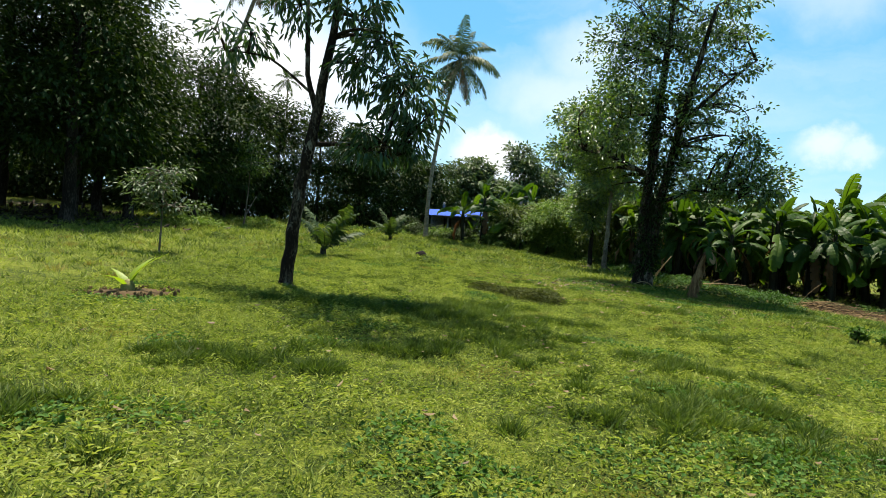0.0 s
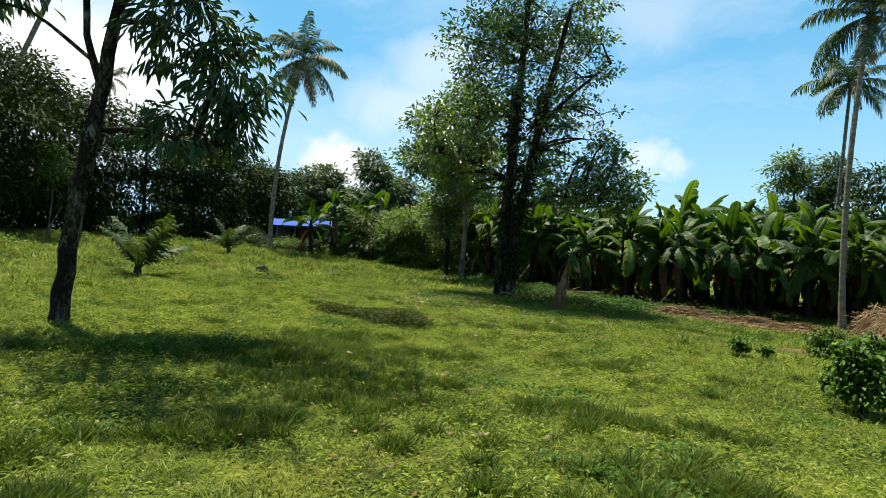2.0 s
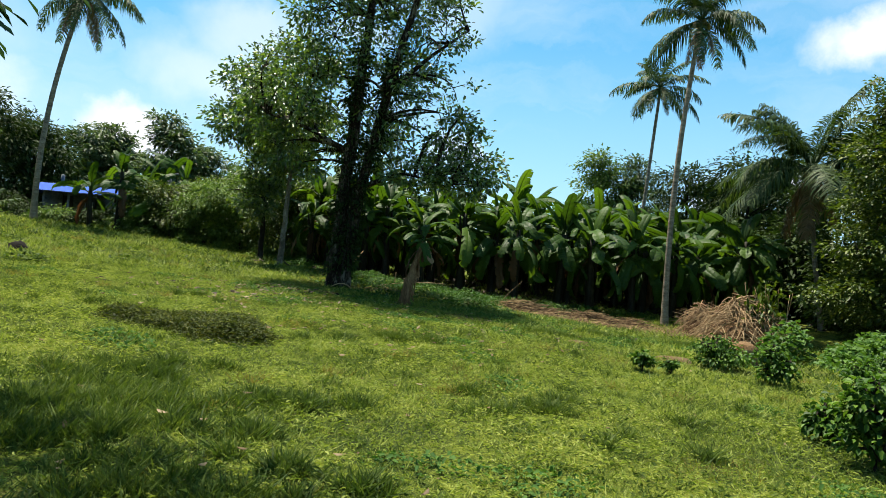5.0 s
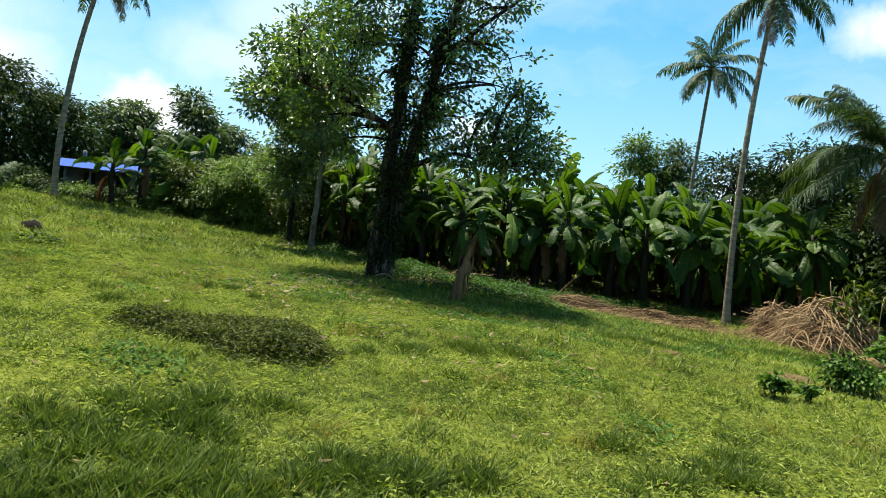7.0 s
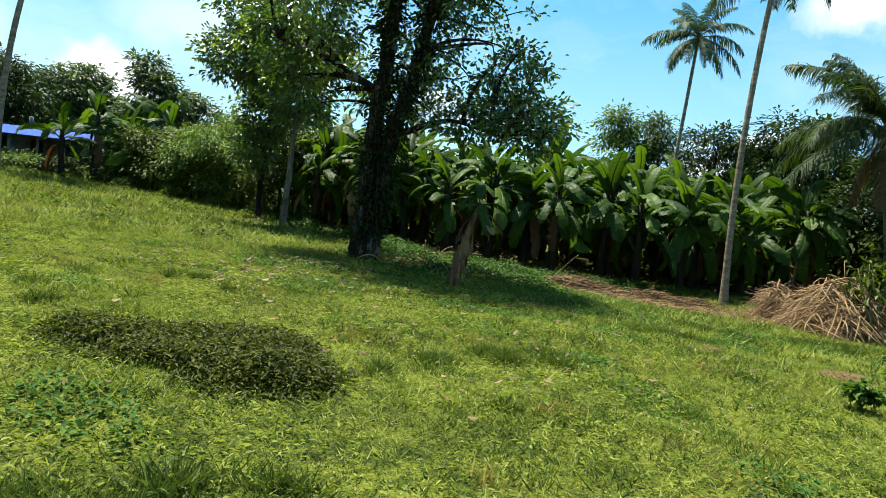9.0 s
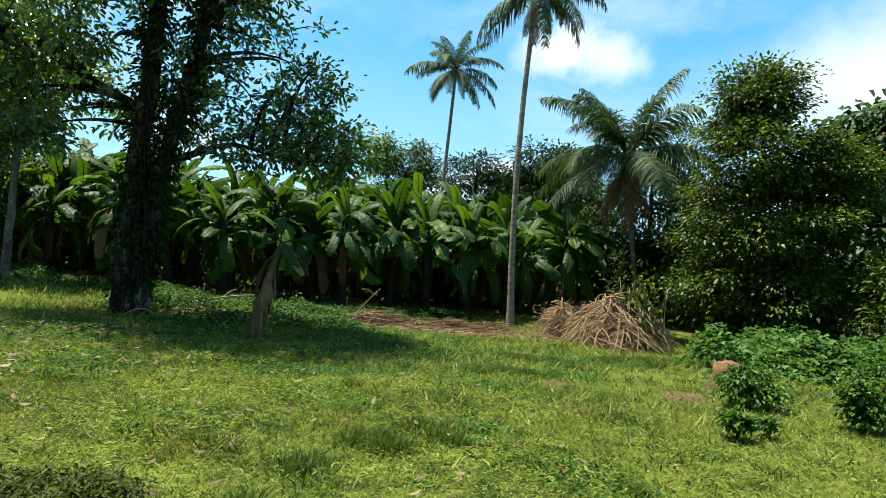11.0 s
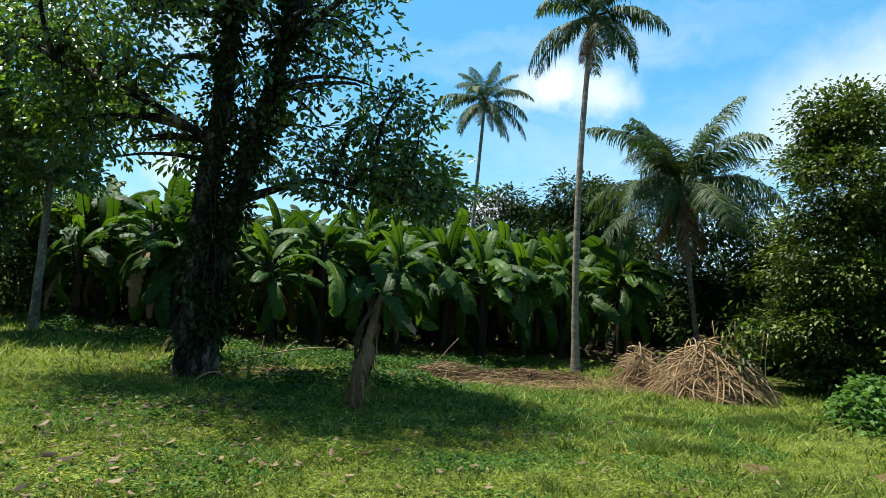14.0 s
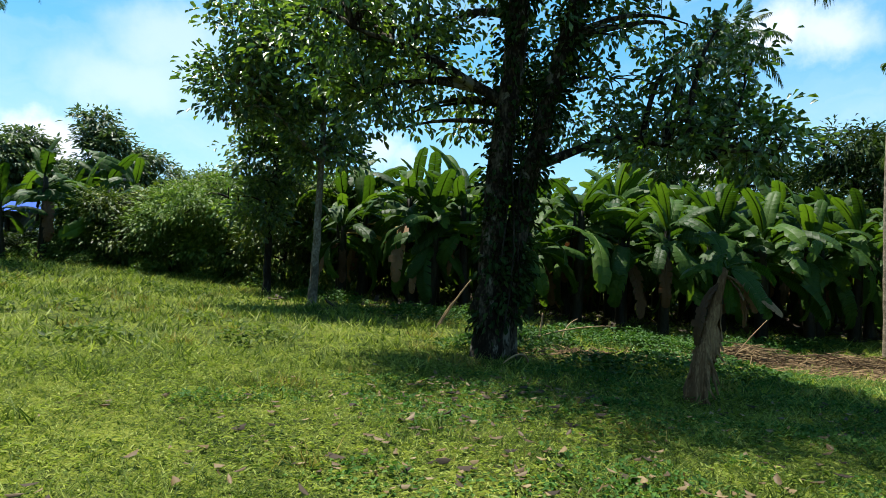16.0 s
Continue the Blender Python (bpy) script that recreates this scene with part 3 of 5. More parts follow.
# thickets added to block the bright sky below the wood's crowns
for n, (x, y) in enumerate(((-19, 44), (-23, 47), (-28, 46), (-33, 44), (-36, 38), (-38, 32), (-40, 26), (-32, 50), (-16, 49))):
    tree("wood_shade_thicket", on(x, y), "dark thicket added as shade at the back of the wood", [[(0, 0, -0.1, 0.09), (0.1, 0, 1.8, 0.07), (0.1, 0, 3.2, 0.02)]],
         [(0, 0, 1.2, 3.2, 1.4, 1.2), (0.3, 0.2, 3.0, 2.8, 1.4, 1.0)], BARK, LEAF_SHADED, 3500, 0.46, 740 + n, 0.45, 30, 0.3, group="thicket behind the wood", limbs=4, twigs=False, category="thicket")
for n, (x, y, h) in enumerate(((-15, 58, 2.4), (-12.4, 60, 2.0), (-10, 61, 2.6), (-7.6, 62, 2.1), (-5.2, 63, 2.5), (-3, 64, 2.2), (-0.6, 65, 2.4))):
    tree("field_bush", on(x, y), "low dark bush along the far edge of the field", [[(0, 0, -0.1, 0.07), (0.1, 0, h * 0.5, 0.05), (0.1, 0, h * 0.85, 0.02)]],
         [(0, 0, h * 0.4, 1.8, h * 0.4, 1.2), (0.3 * (n % 3) - 0.3, 0, h * 0.75, 1.2, h * 0.3, 0.8)], BARK, LEAF_SHADED, 2200, 0.34, 820 + n, 0.35, 24, 0.3, group="bushes along the field edge", limbs=4, twigs=False, category="bush")
# near mango on the west
NEAR = on(-2.95, 12.5)
# the crown blobs above 7 m are unseen, added to cast shade on the grass
tree("mango_tree", NEAR, "young mango tree with long drooping leaves and lichen-patched trunk",
     [[(0, 0, -0.15, 0.13), (0.06, 0, 1.0, 0.12), (0.24, 0.05, 2.2, 0.115), (0.42, 0.1, 3.4, 0.10), (0.68, 0.2, 5.2, 0.07), (0.9, 0.4, 7.6, 0.03)],
      [(0.4, 0.15, 3.3, 0.06), (0.2, 0.1, 4.0, 0.05), (0.15, 0.1, 5.4, 0.035), (0.1, 0.2, 6.2, 0.02)],
      [(0.3, 0.1, 2.7, 0.05), (1.1, 0.0, 2.75, 0.035), (1.9, 0.0, 2.5, 0.02)],
      [(0.4, 0.15, 3.6, 0.03), (-0.6, 0.3, 4.4, 0.022), (-1.5, 0.4, 4.5, 0.012)]],
     [(1.5, 0.0, 4.3, 0.75, 0.8, 1.0), (2.2, -0.1, 3.6, 0.65, 0.75, 1.0), (1.6, -0.2, 2.7, 0.6, 0.45, 0.5), (1.1, 0.3, 5.6, 0.8, 0.6, 0.8), (-1.2, 0.3, 4.7, 0.7, 0.5, 0.5), (0.0, 0.1, 5.4, 0.6, 0.6, 0.4), (0.5, 0.6, 7.5, 1.6, 0.7, 1.2), (2.3, -0.6, 7.4, 2.0, 0.8, 3.4), (-0.6, 0.4, 6.2, 0.7, 0.5, 0.4), (2.3, 0, 2.9, 0.4, 0.5, 0.4)],
     BARK_LICHEN, LEAF_MANGO, 5600, 0.23, 15, 0.12, 11, 0.95, 0.2, 0.08, True, limbs=3, wide=0.24, level=0.6)
# yellow-green tree and its neighbours on the east side
tree("cinnamon_tree", on(24.9, 16.9), "bushy yellow-green tree clothed in leaves down to the ground",
     [[(0, 0, -0.2, 0.2), (0.1, 0, 2.0, 0.17), (0.1, 0, 5, 0.11), (0.1, 0, 8, 0.04)]],
     [(0, 0, 2.0, 2.9, 1.8, 1.4), (0.2, 0, 4.2, 2.9, 1.7, 1.4), (-0.2, 0, 6.4, 2.2, 1.5, 1.0), (0.2, 0.2, 8.5, 1.5, 1.3, 0.7), (0.9, -2.2, 5.8, 1.4, 1.3, 0.6)], BARK, LEAF_YELLOW, 56000, 0.16, 31, 0.32, 110, 0.1, 0.3, 0.1, False, limbs=5, wide=0.6)
tree("broadleaf_tree", on(31, 13.6), "tall tree with large dull-green leaves at the grove's end",
     [[(0, 0, -0.2, 0.2), (0.1, 0, 2.0, 0.17), (0.1, 0, 5, 0.11), (0.1, 0, 8, 0.04)]],
     [(0, 0, 3.5, 3.0, 2.0, 1.2), (0.4, -0.6, 6.0, 2.9, 1.8, 1.2), (0, 0, 8.0, 2.0, 1.3, 0.7)], BARK, LEAF_FAR, 11000, 0.42, 32, 0.5, 18, 0.6, 0.2, 0.15, True, wide=0.6)
for n, (x, y, h) in enumerate(((23.5, 12.2, 3.6), (26.5, 9.5, 4.0), (21.5, 7.5, 2.0))):
    tree("cinnamon_bush", on(x, y), "rounded yellow-green bush at the meadow's east edge", [[(0, 0, -0.1, 0.08), (0.1, 0, h * 0.5, 0.06), (0.1, 0, h * 0.9, 0.02)]],
         [(0, 0, h * 0.35, 1.9, h * 0.34, 1.2), (0.3, 0.2, h * 0.68, 1.4, h * 0.3, 1.0)], BARK, LEAF_YELLOW, 9500, 0.17, 35 + n, 0.28, 50, 0.1, group="yellow-green bushes", wide=0.45, limbs=4)
# hedge of feathery shrubs towards the house
for n, (x, y, h, r) in enumerate(((10.4, 41.2, 4.4, 1.7), (8.8, 43.4, 4.2, 1.8), (7.2, 45.6, 4.0, 1.8), (5.6, 47.6, 3.4, 1.6), (4.6, 49.8, 2.8, 1.4), (9.8, 46, 5.0, 1.75), (8.2, 48.6, 4.6, 1.75), (6.6, 50.6, 3.8, 1.8), (12.0, 40, 5.0, 1.8), (12.5, 44, 5.4, 2.2), (10.8, 49.5, 5.2, 2.2))):
    hr = np.random.default_rng(900 + n)
    lumps = [(0, 0, h * 0.3, r, h * 0.3, 1.2)] + [(hr.normal(0, 0.5) * r, hr.normal(0, 0.4) * r, h * hr.uniform(0.4, 0.85), r * hr.uniform(0.3, 0.6), h * hr.uniform(0.12, 0.24), 0.5) for _ in range(5)]
    tree("hedge_shrub", on(x, y), "tall feathery light-green shrub in the field hedge", [[(0, 0, -0.1, 0.07), (0.1, 0, h * 0.5, 0.05), (0.1, 0, h * 0.9, 0.02)]],
         lumps, BARK, LEAF_HEDGE if n % 3 else LEAF_YELLOW, 9500, 0.2, 120 + n, 0.34, 60, 0.3, group="field hedge", wide=0.42, limbs=3, twigs=False)
for n, (x, y, h) in enumerate(((-0.4, 50.3, 0.9), (1.0, 50.6, 1.1), (2.4, 50.9, 1.2), (3.4, 49.6, 1.4), (-1.8, 51.5, 1.2), (-3.2, 53, 1.6), (4.2, 48.4, 1.6))):
    tree("garden_bush", on(x, y), "low dark bush before the house", [[(0, 0, -0.1, 0.05), (0.05, 0, h * 0.5, 0.03), (0.05, 0, h * 0.9, 0.02)]], [(0, 0, h * 0.45, 1.0, h * 0.45, 1.0)], BARK, LEAF_SHADED if n % 3 else LEAF_HEDGE, 1500, 0.2, 780 + n, 0.25, 20, 0.3, group="bushes by the house", limbs=4, category="bush")
# saplings on the west side
tree("sapling", on(-7.3, 16.9), "young sapling with tiers of pale leaves", [[(0, 0, -0.1, 0.025), (0.05, 0, 1.2, 0.02), (0.02, 0, 2.3, 0.01)]],
     [(0.2, 0, 1.2, 0.8, 0.15, 1.0), (-0.3, 0, 1.6, 0.9, 0.14, 1.2), (0.0, 0, 2.05, 0.7, 0.14, 1.0), (-0.6, 0.2, 1.9, 0.5, 0.12, 0.6)], BARK_PALE, LEAF_FAR, 1100, 0.15, 150, 0.16, 12, 0.15, wide=0.32, limbs=4)
tree("sapling", on(-12.2, 40), "slender sapling with a forked pale stem", [[(0, 0, -0.1, 0.05), (0.2, 0, 2.0, 0.04), (0.3, 0, 4.4, 0.02)], [(0.1, 0, 0.6, 0.04), (0.7, 0, 1.8, 0.02)]],
     [(0.3, 0, 3.6, 0.9, 0.6, 1.0), (0.2, 0, 4.6, 0.6, 0.5, 0.6)], BARK_PALE, LEAF_HEDGE, 700, 0.26, 151, 0.25, 12, 0.3, wide=0.35, limbs=4)

# ---- coconut palms ----


def frond_mesh(name, mat, length, lift, arch, seed, hang=0.9, pairs=56, width=1.0, broad=0.029):
    """A frond that leaves the crown at the angle lift and bows by arch; its leaflets hang by their weight."""
    rng = np.random.default_rng(seed)
    bag = Bag()
    s = np.linspace(0, 1, 13)
    ang = -lift + arch * s ** 1.3
    step = length / 12
    x = np.concatenate([[0], np.cumsum(np.cos(ang[:-1]) * step)])
    z = np.concatenate([[0], np.cumsum(-np.sin(ang[:-1]) * step)])
    line = np.stack([x, 0.12 * length * rng.normal() * s ** 2, z], 1)
    tube(bag, line, np.interp(s, [0, 0.15, 1], [0.05, 0.026, 0.006]), 5)
    q = np.repeat(np.linspace(0.16, 0.995, pairs), 2) + rng.uniform(-0.008, 0.008, pairs * 2)
    sign = np.tile([1.0, -1.0], pairs)
    at = np.stack([np.interp(q, s, line[:, c]) for c in range(3)], 1)
    slope = np.interp(q, s, ang)
    tang = np.stack([np.cos(slope), 0 * slope, -np.sin(slope)], 1)
    ln = width * np.interp(q, [0.16, 0.35, 0.7, 1.0], [0.6, 1.0, 0.85, 0.3]) * rng.uniform(0.75, 1.15, len(q))
    side = np.stack([0 * sign, sign, 0 * sign], 1)
    w1 = unit(tang * 0.75 + side + rng.normal(0, 0.14, side.shape))
    w2 = unit(w1 + np.array([0, 0, -1.0]) * (hang * 0.8 + rng.uniform(-0.2, 0.3, (len(q), 1))))
    w3 = unit(w2 + np.array([0, 0, -1.0]) * (hang * 1.4 + rng.uniform(0, 0.6, (len(q), 1))))
    a = at
    b = a + w1 * ln[:, None] * 0.3
    c = b + w2 * ln[:, None] * 0.35
    d = c + w3 * ln[:, None] * 0.35
    half = tang * broad
    v = np.stack([a - half * 0.7, a + half * 0.7, b - half, b + half, c - half * 0.8, c + half * 0.8, d], 1)
    i = np.arange(len(q))[:, None] * 7
    bag.add(v.reshape(-1, 3), np.concatenate([i + [[0, 1, 3, 2]], i + [[2, 3, 5, 4]]]), i + [[4, 5, 6]])
    return bag.mesh(name, mat)


# from the upright spear leaves down to the oldest, drooping ones
LIFTS = [(1.42, 0.7), (1.2, 1.1), (0.9, 1.4), (0.6, 1.5), (0.3, 1.45), (0.0, 1.3), (-0.35, 1.0), (-0.65, 0.75)]
FRONDS = [frond_mesh("frond", FROND, 3.3, el, arch, n, 0.75 + 0.1 * n) for n, (el, arch) in enumerate(LIFTS)]
FRONDS_LONG = [frond_mesh("frond_long", FROND, 3.3, el, arch * 1.1, 20 + n, 0.55 + 0.08 * n, 80, 1.1, 0.022) for n, (el, arch) in enumerate(LIFTS)]
FRONDS_YOUNG = [frond_mesh("frond_young", FROND, 2.2, el, 0.8, 40 + n, 0.3, 30, 0.55, 0.045) for n, el in enumerate((1.35, 1.15, 0.95, 0.75))]
FROND_DEAD = frond_mesh("frond_dead", FROND_DRY, 2.7, -0.95, 0.55, 4, 1.6)
nut = Bag()
tube(nut, [(0, 0, -0.15), (0, 0, -0.12), (0, 0, -0.04), (0, 0, 0.05), (0, 0, 0.12), (0, 0, 0.145)], [0.02, 0.07, 0.112, 0.105, 0.06, 0.015], 8)
NUT = nut.mesh("coconut", COCONUT, True)


def palm(base, top, label, seed, size=1.0, count=20, r=0.16, dead=3, nuts=6, lowest=6.6, bend=(0, 0, 0), group="coconut palms", bark=PALM_BARK, fronds=FRONDS):
    rng = np.random.default_rng(seed)
    root = thing("coconut_palm", base, label, "palm tree", group)
    end = Vector(top) - Vector(base)
    h = end.length
    line = curve((0, 0, -0.2), end, bend, max(8, int(h * 3)))
    s = np.linspace(0, 1, len(line))
    rad = r * (0.72 + 0.28 * (1 - s)) + 0.10 * r * np.exp(-s * 18) * 6
    rad *= 1 + 0.05 * (np.arange(len(line)) % 2)
    wood = Bag()
    tube(wood, line, rad, 10, 0.03, rng)
    part("trunk", wood.mesh("palm_trunk", bark, True), root)
    for n in range(count):
        f = n / max(1, count - 1)
        me = fronds[min(7, int(lowest * f ** 0.9 + rng.uniform(-0.4, 0.9)) if n > 1 else n)]
        k = size * rng.uniform(0.85, 1.1) * (0.75 + 0.25 * min(1, f * 3))
        m = Matrix.Translation(end) @ Euler((rng.normal(0, 0.15), rng.normal(0, 0.09), n * 2.4 + seed + rng.normal(0, 0.25))).to_matrix().to_4x4() @ Matrix.Scale(k, 4)
        part("frond", me, root, "", m)
    for n in range(dead):
        m = Matrix.Translation(end + Vector((0, 0, -0.15))) @ Euler((0, rng.uniform(-0.1, 0.25), n * 2.1 + seed)).to_matrix().to_4x4() @ Matrix.Scale(size * rng.uniform(0.6, 0.9), 4)
        part("dead_frond", FROND_DEAD, root, "brown withered hanging frond", m)
    for n in range(nuts):
        a = n * 1.05
        part("coconut", NUT, root, "green-brown coconut", Matrix.Translation(end + Vector((0.26 * math.cos(a), 0.26 * math.sin(a), -0.18 - 0.1 * (n % 2)))))
    return root


palm(on(22.0, 24.7), (23.2, 24.9, 11.9), "tall leaning coconut palm with a pale ringed trunk", 5, 0.92, 24, 0.125, 3, 6, 6.4, (-0.3, 0.1, 0))
palm(on(33.8, 38.0), (34.5, 37.3, 13.2), "tall coconut palm rising behind the banana grove", 6, 1.0, 23, 0.13, 1, 6, 7.0)
palm(on(-1.3, 48.6), (0.55, 49, 14.6), "tall slender coconut palm leaning by the house", 7, 1.18, 22, 0.15, 2, 6, 7.2, (-0.5, 0, 0))
palm(on(30.3, 22.9), (29.7, 23.6, 6.2), "low coconut palm with long arching fronds and a short thin trunk", 8, 1.5, 26, 0.12, 3, 4, 6.2, (-0.2, 0, 0), fronds=FRONDS_LONG)
palm(on(-20.4, 44), (-12.8, 44, 18.5), "coconut palm with a strongly leaning trunk in front of the wood", 9, 1.1, 18, 0.17, 3, 4, 7.2, (0.5, 0, -0.6))
palm(on(-24, 97), (-24, 97, 23.4), "distant palm showing above the wood", 10, 0.9, 14, 0.16, 0, 0, 7.0)
# young coconuts
for n, (x, y, k, c) in enumerate(((-4.1, 22.6, 0.92, 9), (-3.3, 41.0, 1.0, 8))):
    rng = np.random.default_rng(20 + n)
    root = thing("young_coconut", on(x, y), "young trunkless coconut palm with broad upright fronds", "palm tree", "young coconuts")
    b = Bag()
    tube(b, [(0, 0, -0.1), (0, 0, 0.15), (0, 0, 0.4)], [0.13, 0.11, 0.05], 9, 0.1, rng)
    part("stem_base", b.mesh("stem_base", STEM, True), root)
    for q in range(c):
        m = Matrix.Translation((0, 0, 0.15)) @ Euler((rng.normal(0, 0.2), rng.normal(0, 0.07), q * 2.4 + 0.4)).to_matrix().to_4x4() @ Matrix.Scale(k * rng.uniform(0.8, 1.05), 4)
        part("frond", FRONDS_YOUNG[min(3, 4 * q // c)], root, "", m)

# ---- banana grove ----


def banana_leaf(name, mat, length, width, a0, a1, seed, torn=0.5):
    """A blade on an arching midrib; the halves are torn across into strips that hang apart."""
    rng = np.random.default_rng(seed)
    bag = Bag()
    n = 13
    ang = np.linspace(a0, a1, n)
    step = length / (n - 1)
    x = np.concatenate([[0], np.cumsum(np.cos(ang[:-1]) * step)])
    z = np.concatenate([[0], np.cumsum(np.sin(ang[:-1]) * step)])
    line = np.stack([x, 0 * x, z], 1)
    s = np.linspace(0, 1, n)
    tube(bag, line, np.interp(s, [0, 0.2, 1], [0.045, 0.028, 0.006]), 5)
    half = width * 0.5 * np.interp(s, [0, 0.14, 0.18, 0.3, 0.55, 0.8, 0.93, 1], [0, 0, 0.55, 0.92, 1.0, 0.95, 0.72, 0.12])
    for sign in (1, -1):
        sag = 0.15
        for k in range(2, n - 1):
            if rng.random() < torn:
                sag = rng.uniform(-0.1, 0.75)
            nor = np.array([-math.sin(ang[k]), 0, math.cos(ang[k])])
            rows = []
            for kk in (k, k + 1):
                p, w = line[kk], half[kk]
                lift = nor * 0.16 * w
                mid = p + np.array([0.05 * w, sign * w * 0.55, 0]) + lift
                out = p + np.array([0.16 * w, sign * w * (1 - 0.35 * max(0, sag)), 0]) - np.array([0, 0, 1]) * w * sag + lift * 0.6
                rows.append((p + nor * 0.006, mid, out))
            (a, b, c), (d, e, f) = rows
            if rng.random() < torn * 0.6:
                f = f + (c - f) * 0.25
            bag.add([a, b, c, d, e, f], [[0, 1, 4, 3], [1, 2, 5, 4]] if sign < 0 else [[0, 3, 4, 1], [1, 4, 5, 2]])
    return bag.mesh(name, mat)


BLADES = [banana_leaf("blade_erect", BANANA, 2.1, 0.58, 0.1, -0.8, 1, 0.2), banana_leaf("blade_arch", BANANA, 2.4, 0.58, 0.4, -1.3, 2, 0.6), banana_leaf("blade_bow", BANANA, 2.4, 0.54, 0.4, -2.0, 3, 0.75), banana_leaf("blade_torn", BANANA, 2.2, 0.56, 0.3, -1.7, 4, 0.95), banana_leaf("blade_wide", BANANA, 2.2, 0.64, 0.35, -0.9, 6, 0.5)]
BLADE_YELLOW = banana_leaf("blade_yellow", BANANA_YELLOW, 2.0, 0.42, 0.0, -1.2, 8, 0.6)
BLADE_DEAD = [banana_leaf("blade_dead", BANANA_DRY, 1.9, 0.4, -0.2, -1.3, 5, 0.9), banana_leaf("blade_withered", BANANA_DRY, 1.6, 0.34, -0.5, -1.0, 7, 0.9)]
STEMS = []
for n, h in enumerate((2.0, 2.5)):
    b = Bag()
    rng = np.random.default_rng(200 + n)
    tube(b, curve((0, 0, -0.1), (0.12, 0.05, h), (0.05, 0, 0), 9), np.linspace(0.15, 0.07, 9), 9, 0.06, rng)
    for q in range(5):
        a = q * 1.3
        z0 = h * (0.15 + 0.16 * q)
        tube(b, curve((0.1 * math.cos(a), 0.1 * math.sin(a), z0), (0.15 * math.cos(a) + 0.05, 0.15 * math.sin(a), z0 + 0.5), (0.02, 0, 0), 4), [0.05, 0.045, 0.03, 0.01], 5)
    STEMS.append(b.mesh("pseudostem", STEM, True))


def banana(at, label, seed, size=1.0, count=9, dead=1, lift=(-0.7, 1.35), group="banana grove", leaf_size=0.74):
    rng = np.random.default_rng(seed)
    root = thing("banana_plant", at, label, "banana plant", group, rng.uniform(0, 6.28), size)
    k = seed % 2
    h = (2.0, 2.5)[k]
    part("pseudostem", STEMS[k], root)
    for n in range(count):
        f = n / (count - 1)
        el = lift[1] + (lift[0] - lift[1]) * f ** 0.85 + rng.normal(0, 0.28)
        me = BLADES[0] if f < 0.18 else BLADES[int(rng.integers(1, 5))]
        sc = rng.uniform(0.8, 1.1) * (0.85 if f < 0.15 else rng.uniform(0.8, 1.1)) * leaf_size
        m = Matrix.Translation((0.1, 0.05, h - 0.05 - 0.5 * f)) @ Euler((rng.normal(0, 0.55), -el, n * 2.4 + rng.normal(0, 0.55))).to_matrix().to_4x4() @ Matrix.Scale(sc, 4)
        part("leaf", me, root, "", m)
    for n in range(dead):
        m = Matrix.Translation((0.1, 0.05, h - 0.4)) @ Euler((0, rng.uniform(0.3, 0.8), rng.uniform(0, 6.28))).to_matrix().to_4x4() @ Matrix.Scale(rng.uniform(0.7, 0.95), 4)
        part("dead_leaf", BLADE_DEAD[n % 2], root, "withered brown hanging leaf", m)
    if seed % 6 == 0:
        part("yellow_leaf", BLADE_YELLOW, root, "yellowing drooping leaf", Matrix.Translation((0.1, 0.05, h - 0.25)) @ Euler((0.2, -0.2, rng.uniform(0, 6.28))).to_matrix().to_4x4() @ Matrix.Scale(0.8, 4))
    return root


rng = np.random.default_rng(77)
spots = []
for row in range(5):
    for u in np.linspace(0, 1, 17):
        # the grove's front bends round the clearing
        fx = np.interp(u, [0, 0.12, 0.3, 0.75, 1], [10.2, 11.4, 15.2, 23.6, 28.5])
        fy = np.interp(u, [0, 0.12, 0.3, 0.75, 1], [36.8, 33.6, 30.2, 27.4, 25.4])
        x = fx + row * 1.0 + rng.normal(0, 0.4)
        y = fy + row * 1.9 + rng.normal(0, 0.4)
        if x < 31.5 or u > 0.3:
            spots.append((x + 0.2, y, row, 0.25 if u < 0.2 else 0.3 * min(1, (u - 0.2) / 0.25)))
for n, (x, y, row, extra) in enumerate(spots):
    banana(on(x, y), "leafy banana plant with broad torn green leaves" if n % 3 else "leafy banana plant with some withered leaves", 300 + n, rng.uniform(0.9, 1.3) + 0.05 * row + extra, 17 if row < 3 else 10, 2 if n % 3 == 0 else 1)
for n, (x, y, s) in enumerate(((1.5, 48.3, 1.2), (2.8, 48.7, 1.4), (4.4, 48.6, 1.4), (5.6, 50.2, 1.45), (4.0, 51.0, 1.5), (6.6, 51.2, 1.5))):
    banana(on(x, y), "banana plant with upright leaves by the house", 500 + n, s, 8, 1, lift=(-0.2, 1.5), group="bananas by the house", leaf_size=0.85)
DRYP = (8.4, 21.95)
rng = np.random.default_rng(88)
root = thing("dying_banana_plant", on(*DRYP), "leaning old banana plant sheathed in dry brown leaf bases", "banana plant")
b = Bag()
lean = curve((0, 0, -0.1), (0.45, -0.15, 1.75), (-0.08, 0, 0), 9)
tube(b, lean, np.array([0.15, 0.14, 0.125, 0.11, 0.095, 0.08, 0.065, 0.055, 0.045]), 10, 0.25, rng)
part("pseudostem", b.mesh("old_stem", SHEATH, True), root)
